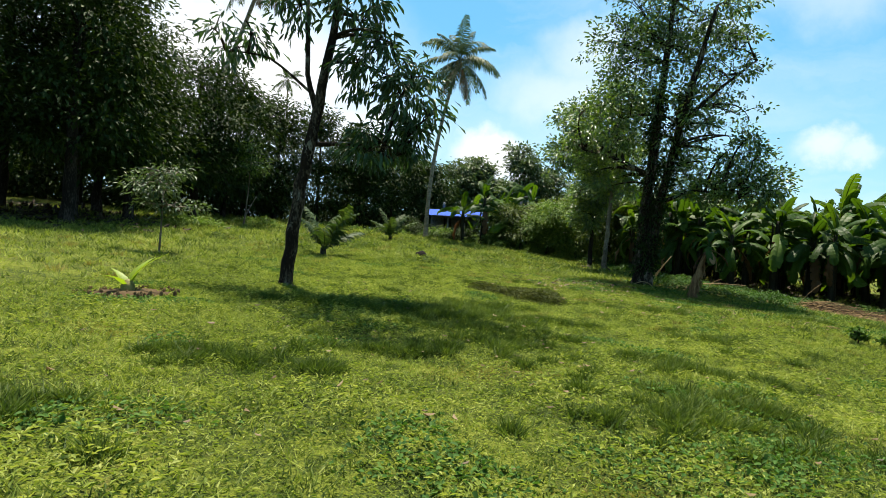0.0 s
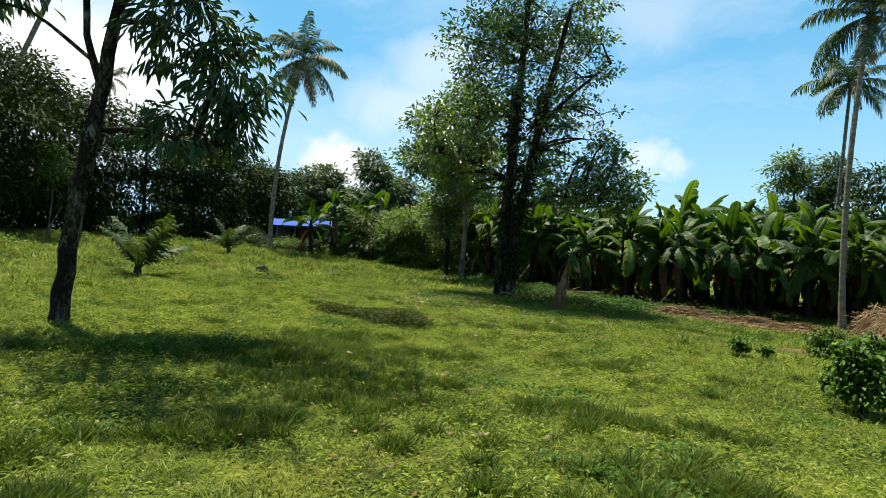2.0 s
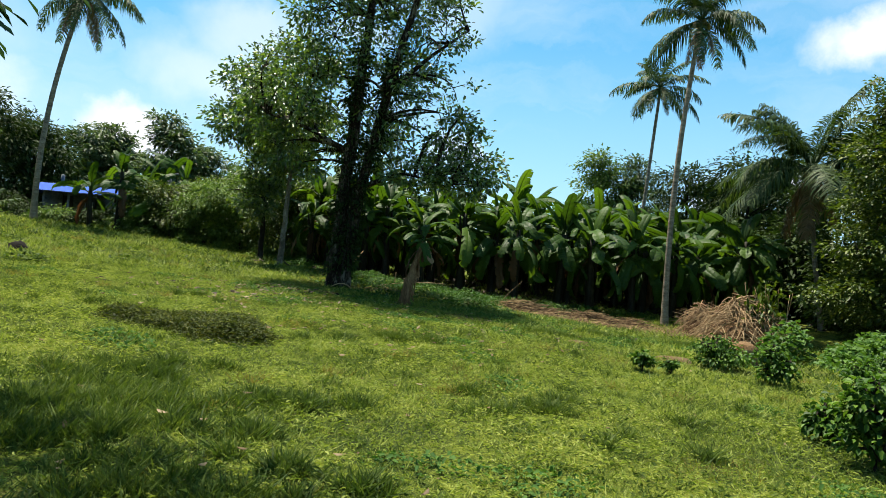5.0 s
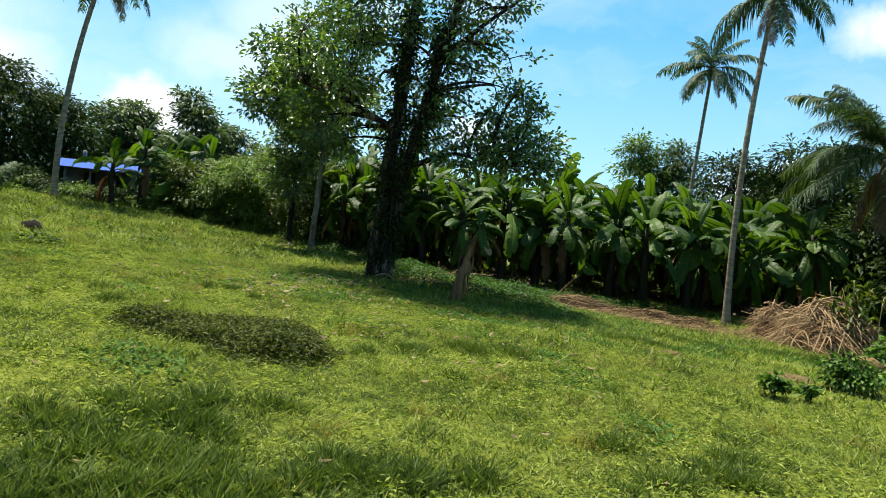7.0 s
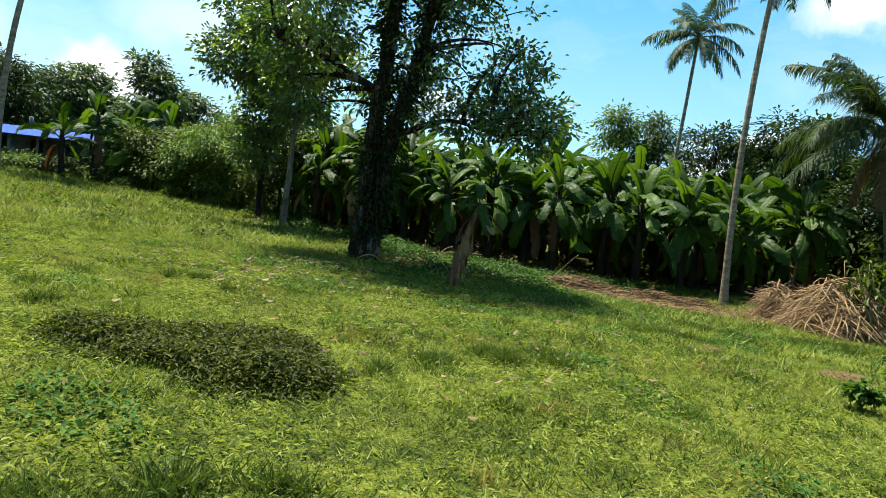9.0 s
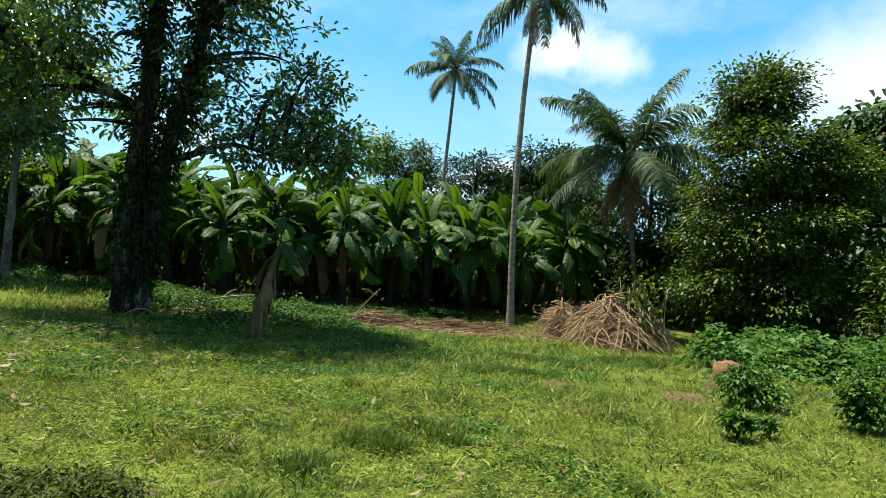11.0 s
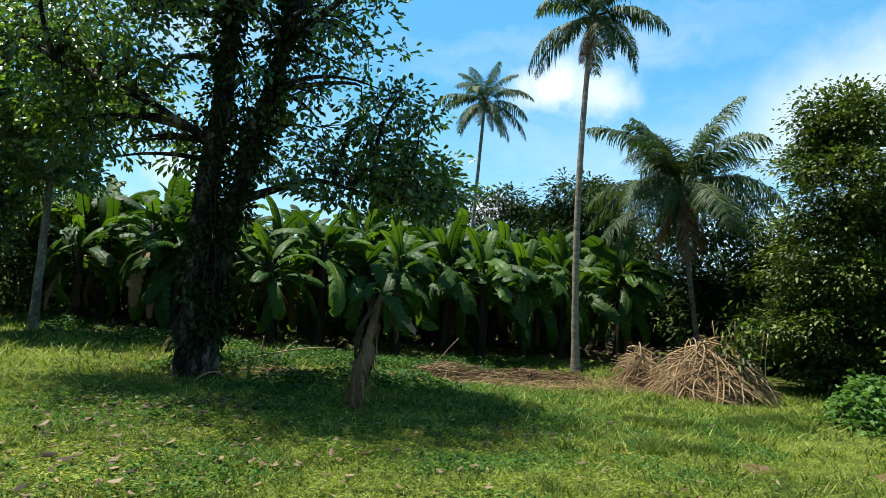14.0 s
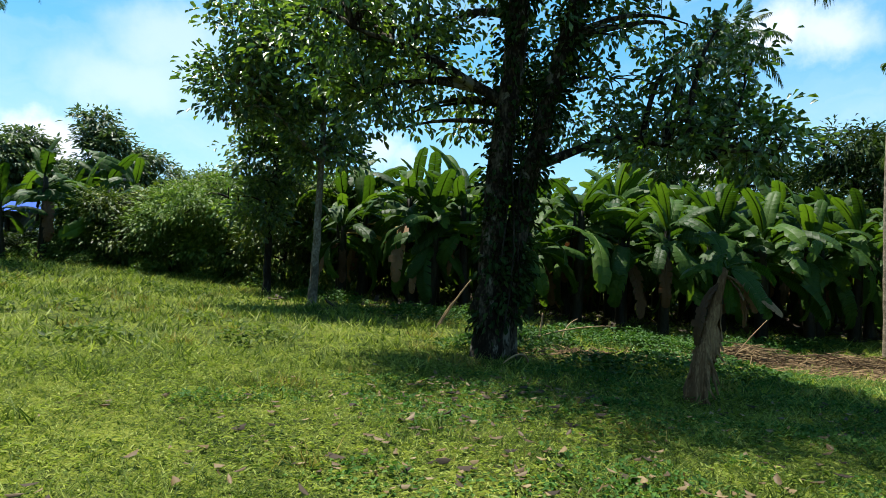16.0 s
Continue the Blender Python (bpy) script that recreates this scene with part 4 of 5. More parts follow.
for n in range(64):
    b = Bag()
    a, z0 = n * 0.9, rng.uniform(0.2, 1.45)
    i0 = int(z0 / 1.75 * 8)
    o = np.array([math.cos(a), math.sin(a), 0])
    s = np.array([-math.sin(a), math.cos(a), 0])
    top = lean[i0] + o * (0.115 - 0.045 * z0)
    ln = min(z0 + 0.05, rng.uniform(0.2, 0.6))
    q = np.linspace(0, 1, 5)[:, None]
    mid = top + o * q ** 1.5 * rng.uniform(0.0, 0.13) + np.array([0, 0, -1]) * q * ln + s * 0.05 * np.sin(q * 5 + n)
    w = np.array([0.02, 0.05, 0.045, 0.03, 0.008])[:, None] * rng.uniform(0.4, 1.3)
    k = np.arange(4)
    b.add(np.concatenate([mid - s * w, mid + o * 0.03, mid + s * w]), np.concatenate([np.stack([k, k + 1, k + 6, k + 5], 1), np.stack([k + 5, k + 6, k + 11, k + 10], 1)]))
    part("dry_sheath", b.mesh("sheath", SHEATH), root)
for n in range(6):
    m = Matrix.Translation(lean[-1]) @ Euler((rng.normal(0, 0.5), -(0.85 - 0.3 * n), n * 2.4 + 1.0)).to_matrix().to_4x4() @ Matrix.Scale(rng.uniform(0.3, 0.46), 4)
    part("leaf", BLADES[1 + n % 4], root, "", m)
for n in range(5):
    m = Matrix.Translation(lean[-1] + [0, 0, -0.1]) @ Euler((0, rng.uniform(-0.3, 0.7), n * 1.7 - 0.6)).to_matrix().to_4x4() @ Matrix.Scale(rng.uniform(0.4, 0.65), 4)
    part("dead_leaf", BLADE_DEAD[n % 2], root, "withered brown hanging leaf", m)

# ---- house behind the field ----
root = thing("house", on(0.85, 52.5), "low plastered house under a blue sheet roof", "house")


def box(bag, lo, hi):
    (a, b, c), (d, e, f) = lo, hi
    bag.add([(a, b, c), (d, b, c), (d, e, c), (a, e, c), (a, b, f), (d, b, f), (d, e, f), (a, e, f)], [(0, 3, 2, 1), (4, 5, 6, 7), (0, 1, 5, 4), (1, 2, 6, 5), (2, 3, 7, 6), (3, 0, 4, 7)])


def boxes(name, mat, parent, rows, label=""):
    b = Bag()
    for lo, hi in rows:
        box(b, lo, hi)
    return part(name, b.mesh(name, mat), parent, label)


for row in (((-1.92, 1.5, -0.4), (-0.84, 1.7, 2.0)), ((-0.24, 1.5, -0.4), (0.48, 1.7, 2.0)), ((1.08, 1.5, -0.4), (2.04, 1.7, 2.0)), ((-0.84, 1.5, 1.75), (-0.24, 1.7, 2.0)), ((0.48, 1.5, 1.75), (1.08, 1.7, 2.0)), ((0.48, 1.5, -0.4), (1.08, 1.7, 0.9)), ((-1.92, 1.7, -0.4), (-1.80, 6, 2.0)), ((1.92, 1.7, -0.4), (2.04, 6, 2.0)), ((-1.92, 6, -0.4), (2.04, 6.2, 2.0))):
    boxes("wall", PLASTER, root, [row])
boxes("door", DARK_WOOD, root, [((-0.84, 1.57, 0), (-0.24, 1.62, 1.75))], "dark wooden door")
pane = boxes("window", DARK_WOOD, root, [((0.48, 1.57, 0.9), (1.08, 1.61, 1.75))], "dark wooden window")
boxes("mullion", DARK_WOOD, pane, [((0.76, 1.54, 0.9), (0.80, 1.57, 1.75))])
for x in (-1.9, -0.6, 0.7, 1.9):
    boxes("veranda_post", PLASTER, root, [((x, -0.2, -0.4), (x + 0.14, -0.06, 2.0))])
b = Bag()
for y0, z0, y1, z1 in ((-0.8, 1.9, 3.6, 2.55), (3.6, 2.55, 7.0, 1.95)):
    n = 40
    xs = np.linspace(-2.3, 2.3, n * 2 + 1)
    w = 0.03 * (np.arange(len(xs)) % 2)
    lo, hi = np.stack([xs, 0 * xs + y0, z0 + w], 1), np.stack([xs, 0 * xs + y1, z1 + w], 1)
    k = np.arange(len(xs) - 1)
    b.add(np.concatenate([lo, hi]), np.stack([k, k + 1, k + 1 + len(xs), k + len(xs)], 1))
part("roof", b.mesh("roof", BLUE_SHEET), root, "bright blue corrugated sheet roof")
b = Bag()
tube(b, [(-0.9, 3.2, 2.2), (-0.9, 3.2, 2.8), (-0.9, 3.2, 3.15)], [0.11, 0.11, 0.11], 8)
part("chimney", b.mesh("chimney", PLASTER), root, "short grey flue pipe")
root = thing("utility_pole", on(6.5, 56), "concrete utility pole with a crossarm", "utility pole")
b = Bag()
tube(b, [(0, 0, -0.3), (0, 0, 3), (0, 0, 4.9)], [0.13, 0.11, 0.09], 8)
part("pole", b.mesh("pole", CONCRETE), root)
arm = boxes("crossarm", CONCRETE, root, [((-0.9, -0.15, 4.4), (0.9, -0.09, 4.52))])
for x in (-0.8, 0, 0.8):
    b = Bag()
    tube(b, [(x, -0.12, 4.52), (x, -0.12, 4.6), (x, -0.12, 4.7)], [0.03, 0.06, 0.03], 8)
    part("insulator", b.mesh("insulator", PLASTER), arm)

# ---- ground plants ----


def inside(x, y, cx, cy, rx, ry, turn=0.0):
    c, s = math.cos(turn), math.sin(turn)
    u, v = (x - cx) * c + (y - cy) * s, -(x - cx) * s + (y - cy) * c
    return np.clip(1.2 - np.sqrt((u / rx) ** 2 + (v / ry) ** 2), 0, 1)


def blades(bag, x, y, h, w, rng, lean=0.6):
    """Grass blades of one bent triangle each."""
    n = len(x)
    at = np.stack([x, y, lay(x, y) - 0.01], 1)
    a = rng.uniform(0, 2 * np.pi, n)
    side = np.stack([np.cos(a), np.sin(a), 0 * a], 1) * w[:, None] * 0.5
    tip = at + np.stack([rng.normal(0, lean, n) * h, rng.normal(0, lean, n) * h, h], 1)
    v = np.stack([at - side, at + side, tip], 1).reshape(-1, 3)
    bag.add(v, (), np.arange(n * 3).reshape(-1, 3))


rng = np.random.default_rng(5)


def clump(x, y, size, seed):
    """A random height for each small tussock of about the given size."""
    i = np.floor((x + 0.13 * np.sin(9 * y + 4 * x) + 0.4 * y) / size).astype(int)
    j = np.floor((y + 0.13 * np.sin(8 * x - 3 * y) - 0.4 * x) / size).astype(int)
    v = np.sin(i * 127.1 + j * 311.7 + seed) * 43758.5453
    return v - np.floor(v)



def even(n, x0, x1, y0, y1):
    return rng.uniform(x0, x1, n), rng.uniform(y0, y1, n)


# taller, darker tufts, some painting the mango's shadow band: x, y, radius along, radius across, turn
TUFTS = [(0.6, 11.9, 0.8, 0.7, 0.0), (1.0, 12.9, 0.8, 0.5, 0.3), (0.1, 11.3, 0.7, 0.6, 0.2), (0.3, 10.7, 1.1, 0.6, 0.1), (1.1, 9.7, 0.8, 0.4, 0.3), (-0.5, 7.7, 0.8, 0.4, 0.2), (2.9, 6.6, 0.9, 0.5, 0.4), (-2.1, 6.4, 0.75, 0.45, 0.2), (2.2, 5.6, 1.1, 0.6, 0.4), (3.6, 8.2, 1.0, 0.4, -0.3), (-0.9, 10.6, 1.6, 0.5, 0.1), (-1.1, 6.2, 0.18, 0.18, 0), (-3.2, 4.2, 0.8, 0.4, 0), (0.8, 8.6, 0.8, 0.5, 0.5), (4.9, 11.2, 0.6, 0.3, 0.2), (2.0, 11.6, 0.5, 0.3, 0.2), (10.4, 17.6, 1.0, 0.4, -0.4), (12.6, 18.4, 0.9, 0.4, -0.3), (15.4, 17.2, 1.6, 0.6, -0.2), (5.4, 15.6, 0.7, 0.3, 0)]
STRAW = [(4.4, 12.2, 0.8, 0.4, 0.4), (7.2, 15.2, 0.9, 0.35, -0.3), (8.8, 17.4, 0.8, 0.35, -0.4), (5.2, 9.4, 0.7, 0.35, 0.3), (11.4, 16.6, 0.7, 0.3, -0.3), (0.6, 6.8, 0.9, 0.6, 0.3), (1.3, 3.9, 0.8, 0.5, 0.3), (-3.4, 7.0, 0.8, 0.4, 0), (3.2, 20.2, 1.4, 0.5, 0.5), (9.5, 14.5, 1.6, 0.5, 0.3), (6.2, 21.2, 1.6, 0.5, 0.2), (0.7, 9.6, 0.9, 0.5, 0)]
meadow, rank, straw = Bag(), Bag(), Bag()
x, y = even(540000, -6, 12, 2.0, 28)
reach = np.hypot((x - 0.8) * np.where(x > 0.8, 0.72, 1.0), np.clip(y - 20.5, 0, 99))
keep = (reach < 4.6 + np.abs(rng.normal(0, 3.0, len(x)))) & (y > 2.2 + np.where(x < 0, 1.2, 0.45) * (np.abs(x) - 1.5))
x, y = x[keep], y[keep]
lush = 0.5 + 0.5 * np.sin(x * 1.3 + np.sin(y * 0.9) * 2) * np.cos(y * 1.1 + 0.7)
tuss = 0.6 * clump(x, y, 0.3, 1.0) + 0.4 * clump(x, y, 0.13, 2.0)
h = (0.032 + 0.045 * lush * rng.random(len(x)) + 0.015 * rng.random(len(x))) * (0.42 + 0.95 * tuss)
dry = sum(inside(x, y, *s) for s in STRAW) > rng.uniform(0.05, 0.95, len(x))
# a band of clumps takes the dark green, as shade between tussocks
dark = ~dry & (np.abs(tuss - 0.62) < 0.09) & (rng.random(len(x)) < 0.85)
plain = ~dry & ~dark
blades(meadow, x[plain], y[plain], h[plain], rng.uniform(0.009, 0.02, plain.sum()), rng, 0.95)
blades(rank, x[dark], y[dark], h[dark] * 1.15, rng.uniform(0.008, 0.017, dark.sum()), rng, 0.9)
blades(straw, x[dry], y[dry], h[dry], rng.uniform(0.006, 0.012, dry.sum()), rng)
# creeping leaves of the sward, lying in all directions
x, y = even(340000, -6, 12, 2.0, 28)
reach = np.hypot((x - 0.8) * np.where(x > 0.8, 0.72, 1.0), np.clip(y - 20.5, 0, 99))
keep = (reach < 3.2 + np.abs(rng.normal(0, 3.2, len(x)))) & (y > 2.2 + np.where(x < 0, 1.2, 0.45) * (np.abs(x) - 1.5))
x, y = x[keep], y[keep]
n = len(x)
patch = 0.5 + 0.5 * np.sin(x * 2.1 + 1.3 * np.sin(y * 1.7)) * np.cos(y * 1.9 + np.sin(x * 1.4))
a = rng.uniform(0, 6.283, n)
way = unit(np.stack([np.cos(a), np.sin(a), rng.uniform(-0.1, 0.9, n)], 1))
up = unit(np.stack([rng.normal(0, 0.5, n), rng.normal(0, 0.5, n), np.ones(n)], 1))
ln = rng.uniform(0.025, 0.06, n) * (0.8 + 0.6 * patch)
tuss = 0.6 * clump(x, y, 0.3, 1.0) + 0.4 * clump(x, y, 0.13, 2.0)
at, wide = np.stack([x, y, lay(x, y) + rng.uniform(0.0, 0.05, n) * (0.4 + patch) * (0.5 + tuss)], 1), ln * rng.uniform(0.16, 0.34, n)
dark = (np.abs(tuss - 0.62) < 0.09) & (rng.random(n) < 0.85)
for bag, pick in ((meadow, ~dark), (rank, dark)):
    leaves(bag, at[pick], way[pick], up[pick], ln[pick], wide[pick], 0.25, 0.15)
x, y = even(230000, -22, 24, 6, 62)
far = np.abs(x - 2) / 9 + np.abs(y - 12) / 14
keep = (far > 0.55) & (np.hypot(x - 3, y - 20) > 5.0) & (rng.random(len(x)) < np.clip(22 / (y + 4), 0.25, 1))
x, y = x[keep], y[keep]
sc = 0.6 + np.hypot(x, y - 8) / 22
tuss = 0.5 * clump(x, y, 0.8, 3.0) + 0.5 * clump(x, y, 0.35, 4.0)
h, w = (0.05 + 0.06 * rng.random(len(x))) * sc * (0.55 + 0.95 * tuss), rng.uniform(0.016, 0.034, len(x)) * sc
dark = (np.abs(tuss - 0.62) < 0.1) & (rng.random(len(x)) < 0.85)
for bag, pick in ((meadow, ~dark), (rank, dark)):
    blades(bag, x[pick], y[pick], h[pick], w[pick], rng, 0.9)
SMALL = []
for cx, cy, rx, ry, tn in TUFTS:
    for _ in range(int(7 + 22 * rx * ry)):
        u, v = rng.normal(0, 0.55) * rx, rng.normal(0, 0.55) * ry
        SMALL.append((cx + u * math.cos(tn) - v * math.sin(tn), cy + u * math.sin(tn) + v * math.cos(tn), rng.uniform(0.1, 0.32), rng.uniform(0.08, 0.24), rng.uniform(0, 3)))
for _ in range(60):
    SMALL.append((rng.uniform(-5, 8), rng.uniform(3, 22), rng.uniform(0.06, 0.25), rng.uniform(0.06, 0.2), rng.uniform(0, 3)))
for cx, cy, rx, ry, tn in SMALL:
    n = int(7000 * rx * ry + 60)
    u, v = rng.normal(0, 0.5, n) * rx, rng.normal(0, 0.5, n) * ry
    x, y = cx + u * math.cos(tn) - v * math.sin(tn), cy + u * math.sin(tn) + v * math.cos(tn)
    d = np.exp(-(u / rx) ** 2 - (v / ry) ** 2)
    blades(rank, x, y, (0.045 + 0.085 * d) * rng.uniform(0.35, 1.3, n), rng.uniform(0.012, 0.026, n), rng, 0.8)
for n in range(900):
    cx, cy = rng.uniform(-13, 21), 11 + 36 * rng.random() ** 1.3
    k = int(rng.integers(25, 60))
    sc = 0.7 + (cy - 8) / 40
    x, y = cx + rng.normal(0, 0.12, k) * sc, cy + rng.normal(0, 0.12, k) * sc
    blades((rank, meadow, rank, straw)[n % 4], x, y, rng.uniform(0.06, 0.17, k) * sc, rng.uniform(0.012, 0.026, k) * sc, rng, 0.7)
tagged(new("meadow_grass", meadow.mesh("meadow_grass", GRASS)), "short bright green creeping meadow grass", "grass", kind="stuff")
tagged(new("rank_grass", rank.mesh("rank_grass", GRASS_DARK)), "dark green meadow grass, part taller tufts, part painted shade", "grass", kind="stuff")
tagged(new("straw_grass", straw.mesh("straw_grass", GRASS_DRY)), "yellowed dry patches of meadow grass", "grass", kind="stuff")


def cover(name, label, spots, mat, size, height, per, seed, wide=0.6, lift=0.55):
    """Low broad-leaved plants over oval spots."""
    rng = np.random.default_rng(seed)
    bag = Bag()
    for cx, cy, rx, ry, tn in spots:
        n = int(per * rx * ry) + 20
        a, r = rng.uniform(0, 6.28, n), np.sqrt(rng.random(n))
        s0 = rng.uniform(0, 6.28)
        r = r * (1 + 0.2 * np.sin(3 * a + s0) + 0.12 * np.sin(5 * a + 2 * s0) + rng.normal(0, 0.1, n))
        u, v = np.cos(a) * r * rx, np.sin(a) * r * ry
        x, y = cx + u * math.cos(tn) - v * math.sin(tn), cy + u * math.sin(tn) + v * math.cos(tn)
        lump = 0.55 + 0.45 * np.sin(x * 2.9 + cy) * np.cos(y * 3.3 + cx)
        z = lay(x, y) + height * np.sqrt(np.clip(1.05 - r ** 2, 0.03, 1)) * rng.random(n) ** 0.6 * (0.5 + 0.7 * lump)
        way = unit(np.stack([np.cos(a + rng.normal(0, 1.2, n)), np.sin(a + rng.normal(0, 1.2, n)), rng.normal(0.15, 0.35, n)], 1))
        up = unit(np.stack([rng.normal(0, 0.35, n), rng.normal(0, 0.35, n), np.ones(n)], 1))
        ln = size * rng.uniform(0.6, 1.3, n)
        leaves(bag, np.stack([x, y, z], 1), way, up, ln, ln * wide, 0.25, 0.12, True)
    return tagged(new(name, bag.mesh(name, mat)), label, "ground cover", kind="stuff")


rng = np.random.default_rng(6)
WEEDS = [(rng.uniform(-5, 9), rng.uniform(2.5, 24), rng.uniform(0.25, 0.8), rng.uniform(0.2, 0.5), rng.uniform(0, 3)) for _ in range(46)]
WEEDS += [(rng.uniform(5, 16), rng.uniform(16.5, 24), rng.uniform(0.4, 1.1), rng.uniform(0.3, 0.7), rng.uniform(0, 3)) for _ in range(30)]
WEEDS += [(rng.uniform(2.5, 15), rng.uniform(17, 25), rng.uniform(0.5, 1.2), rng.uniform(0.4, 0.8), rng.uniform(0, 3)) for _ in range(20)]
WEEDS += [(2.0, 4.6, 1.1, 0.6, 0.3), (2.9, 5.2, 0.8, 0.5, 0), (-0.8, 9.0, 0.6, 0.25, 0), (7.4, 20.6, 2.2, 0.5, -0.3), (10.2, 19.8, 1.8, 0.6, -0.4), (5.6, 22.0, 1.6, 0.5, 0), (13.4, 21.6, 2.0, 0.8, -0.3), (-4.0, 9.0, 1.0, 0.4, 0.3)]
cover("weeds", "small broad-leaved green weeds among the grass", WEEDS, WEED, 0.05, 0.075, 1000, 7)
WILD = [(rng.uniform(-9, 6), rng.uniform(24, 46), rng.uniform(0.4, 0.9), rng.uniform(0.3, 0.6), rng.uniform(0, 3)) for _ in range(38)]
cover("far_weeds", "darker leafy weed clumps across the far meadow", WILD, GRASS_DARK, 0.11, 0.28, 330, 8)
cover("fern_patch", "dark olive oval patch of low fern in the meadow", [(2.0, 15.35, 0.95, 0.85, -0.6), (1.25, 15.9, 0.55, 0.4, -0.3), (2.35, 14.75, 0.5, 0.4, 0)], FERN, 0.052, 0.26, 9000, 9, 0.4)
GROVE = [(14.5, 26.0, 3.0, 0.8, -0.25), (20.5, 26.6, 2.6, 0.6, -0.1), (12.2, 24.6, 1.6, 0.6, -0.2), (10.5, 23.6, 2.6, 0.9, -0.2), (9.6, 26.6, 2.0, 1.0, 0.3), (13.5, 27.2, 2.6, 1.2, -0.5), (11, 31, 1.6, 2.2, 0.5), (9.6, 35.5, 1.0, 2.2, 0.1), (8.4, 26.0, 0.8, 0.5, 0), (18.6, 26.6, 2.6, 0.7, -0.2)]
cover("grove_undergrowth", "soft green undergrowth, shade in its colour, along the banana grove's edge", GROVE, UNDERGROWTH, 0.09, 0.34, 800, 10)
HEDGE_FOOT = [(9.2, 40.2, 1.0, 0.7, 0.8), (7.8, 42.4, 1.2, 0.6, 0.9), (6.2, 44.6, 1.2, 0.6, 0.9), (4.4, 46.8, 1.2, 0.6, 0.8), (2.4, 48.4, 1.3, 0.5, 0.4), (-0.6, 50.0, 1.6, 0.5, 0), (-4, 51, 2.0, 0.6, 0), (-8, 50, 2.4, 0.8, 0), (-11.5, 41, 1.6, 1.0, 0), (-12.5, 33, 1.4, 2.0, 0)]
cover("hedge_undergrowth", "rough weeds along the foot of the hedge", HEDGE_FOOT, LEAF_HEDGE, 0.17, 0.6, 330, 13, 0.4)
VINES = [(18.8, 14.6, 2.6, 1.5, 0.5), (20.8, 12.6, 2.2, 1.6, 0.3), (17.6, 13.0, 1.8, 1.0, 0.4), (21.6, 15.4, 2.0, 1.4, 0.2), (16.4, 15.9, 1.0, 0.6, 0.2), (22, 9.5, 3.0, 2.0, 0)]
cover("vine_thicket", "spreading thicket of broad-leaved green vines", VINES, LEAF_VINE, 0.16, 0.95, 900, 12, 0.75)
# shrubs in the meadow
for n, (x, y, h, r) in enumerate(((6.95, 9.05, 0.86, 0.38), (11.25, 14.0, 0.58, 0.54), (8.72, 13.58, 0.3, 0.14), (7.4, 9.75, 0.4, 0.24), (11.0, 11.1, 0.4, 0.28), (15.2, 12.6, 0.7, 0.7), (10.85, 12.6, 0.66, 0.34), (13.4, 12.4, 0.45, 0.45), (9.15, 13.35, 0.2, 0.12), (12.3, 14.5, 0.3, 0.26))):
    tree("shrub", on(x, y), "low leafy green shrub standing in the meadow", [[(0, 0, -0.05, 0.015), (0.02, 0, h * 0.5, 0.012), (0.0, 0.02, h * 0.8, 0.006)]],
         [(0, 0, h * 0.3, r * 0.8, h * 0.26, 1.0), (0.25 * r, -0.2 * r, h * 0.56, r * 0.6, h * 0.2, 0.6), (-0.3 * r, 0.2 * r, h * 0.72, r * 0.42, h * 0.16, 0.4), (0.05 * r, 0.1 * r, h * 0.9, r * 0.28, h * 0.12, 0.2)], BARK, LEAF_SHRUB, 500 + 2200 * r, 0.075, 160 + n, 0.03 + 0.13 * r, 12, 0.35, 0.2, 0.15, True, "shrub", "meadow shrubs", 4, 0.7)

# ---- heap of dry stalks, litter, stone, sprout ----
HEAP = on(20.2, 19.8)
rng = np.random.default_rng(33)
root = thing("stalk_heap", HEAP, "heap of cut dry tan stalks and brush", "brush heap")
body = Bag()
tube(body, [(0, 0, -0.2), (0, 0, 0.2), (0, 0, 0.6), (0.05, 0, 1.0)], [1.3, 1.2, 1.0, 0.3], 14, 0.2, rng)
tube(body, [(0.55, 2.2, -0.2), (0.55, 2.2, 0.15), (0.55, 2.2, 0.4), (0.6, 2.2, 0.6)], [0.7, 0.65, 0.45, 0.12], 12, 0.2, rng)
part("core", body.mesh("heap_core", SHEATH), root, "packed brown brush")
for n in range(300):
    b = Bag()
    az, r = rng.uniform(0, 6.28), 2.0 * rng.random() ** 0.6
    z = 1.25 * (1 - min(1, r / 2.0) ** 2.1) + rng.uniform(-0.1, 0.25)
    ln = rng.uniform(0.7, 1.7)
    tw = az + rng.normal(0, 0.6)
    d = unit(np.array([math.cos(tw), math.sin(tw), -0.25 - 0.32 * r * math.cos(tw - az) + rng.normal(0, 0.25)]))
    c = np.array([r * math.cos(az) * 0.8, r * math.sin(az) * 0.8, z + 0.05])
    if n % 4 == 0:
        c, ln = c * [0.45, 0.45, 0.72] + [0.55, 2.2, 0], ln * 0.65
    s, e = c - d * ln * 0.5, c + d * ln * 0.5
    for q in (s, e):
        q[2] = max(q[2], -0.02)
    k = rng.uniform(0.011, 0.024)
    tube(b, curve(s, e, rng.normal(0, 0.07, 3) + [0, 0, 0.08], 5), [k, k * 1.1, k, k * 0.9, k * 0.5], 4)
    part("stalk", b.mesh("stalk", STICK), root)
b = Bag()
for n in range(260):
    p = np.array([0.05, -0.75, 1.35]) + rng.normal(0, 1, 3) * [0.4, 0.35, 0.5]
    p[2] = max(p[2], 1.45 - 0.7 * math.hypot(p[0], p[1] + 0.3))
    leaves(b, p[None], unit(rng.normal(0, 1, (1, 3)) + [0, 0, -0.6]), np.array([[0, 0.2, 1.0]]), 0.2, 0.1, 0.2, 0.2, True)
twigs = Bag()
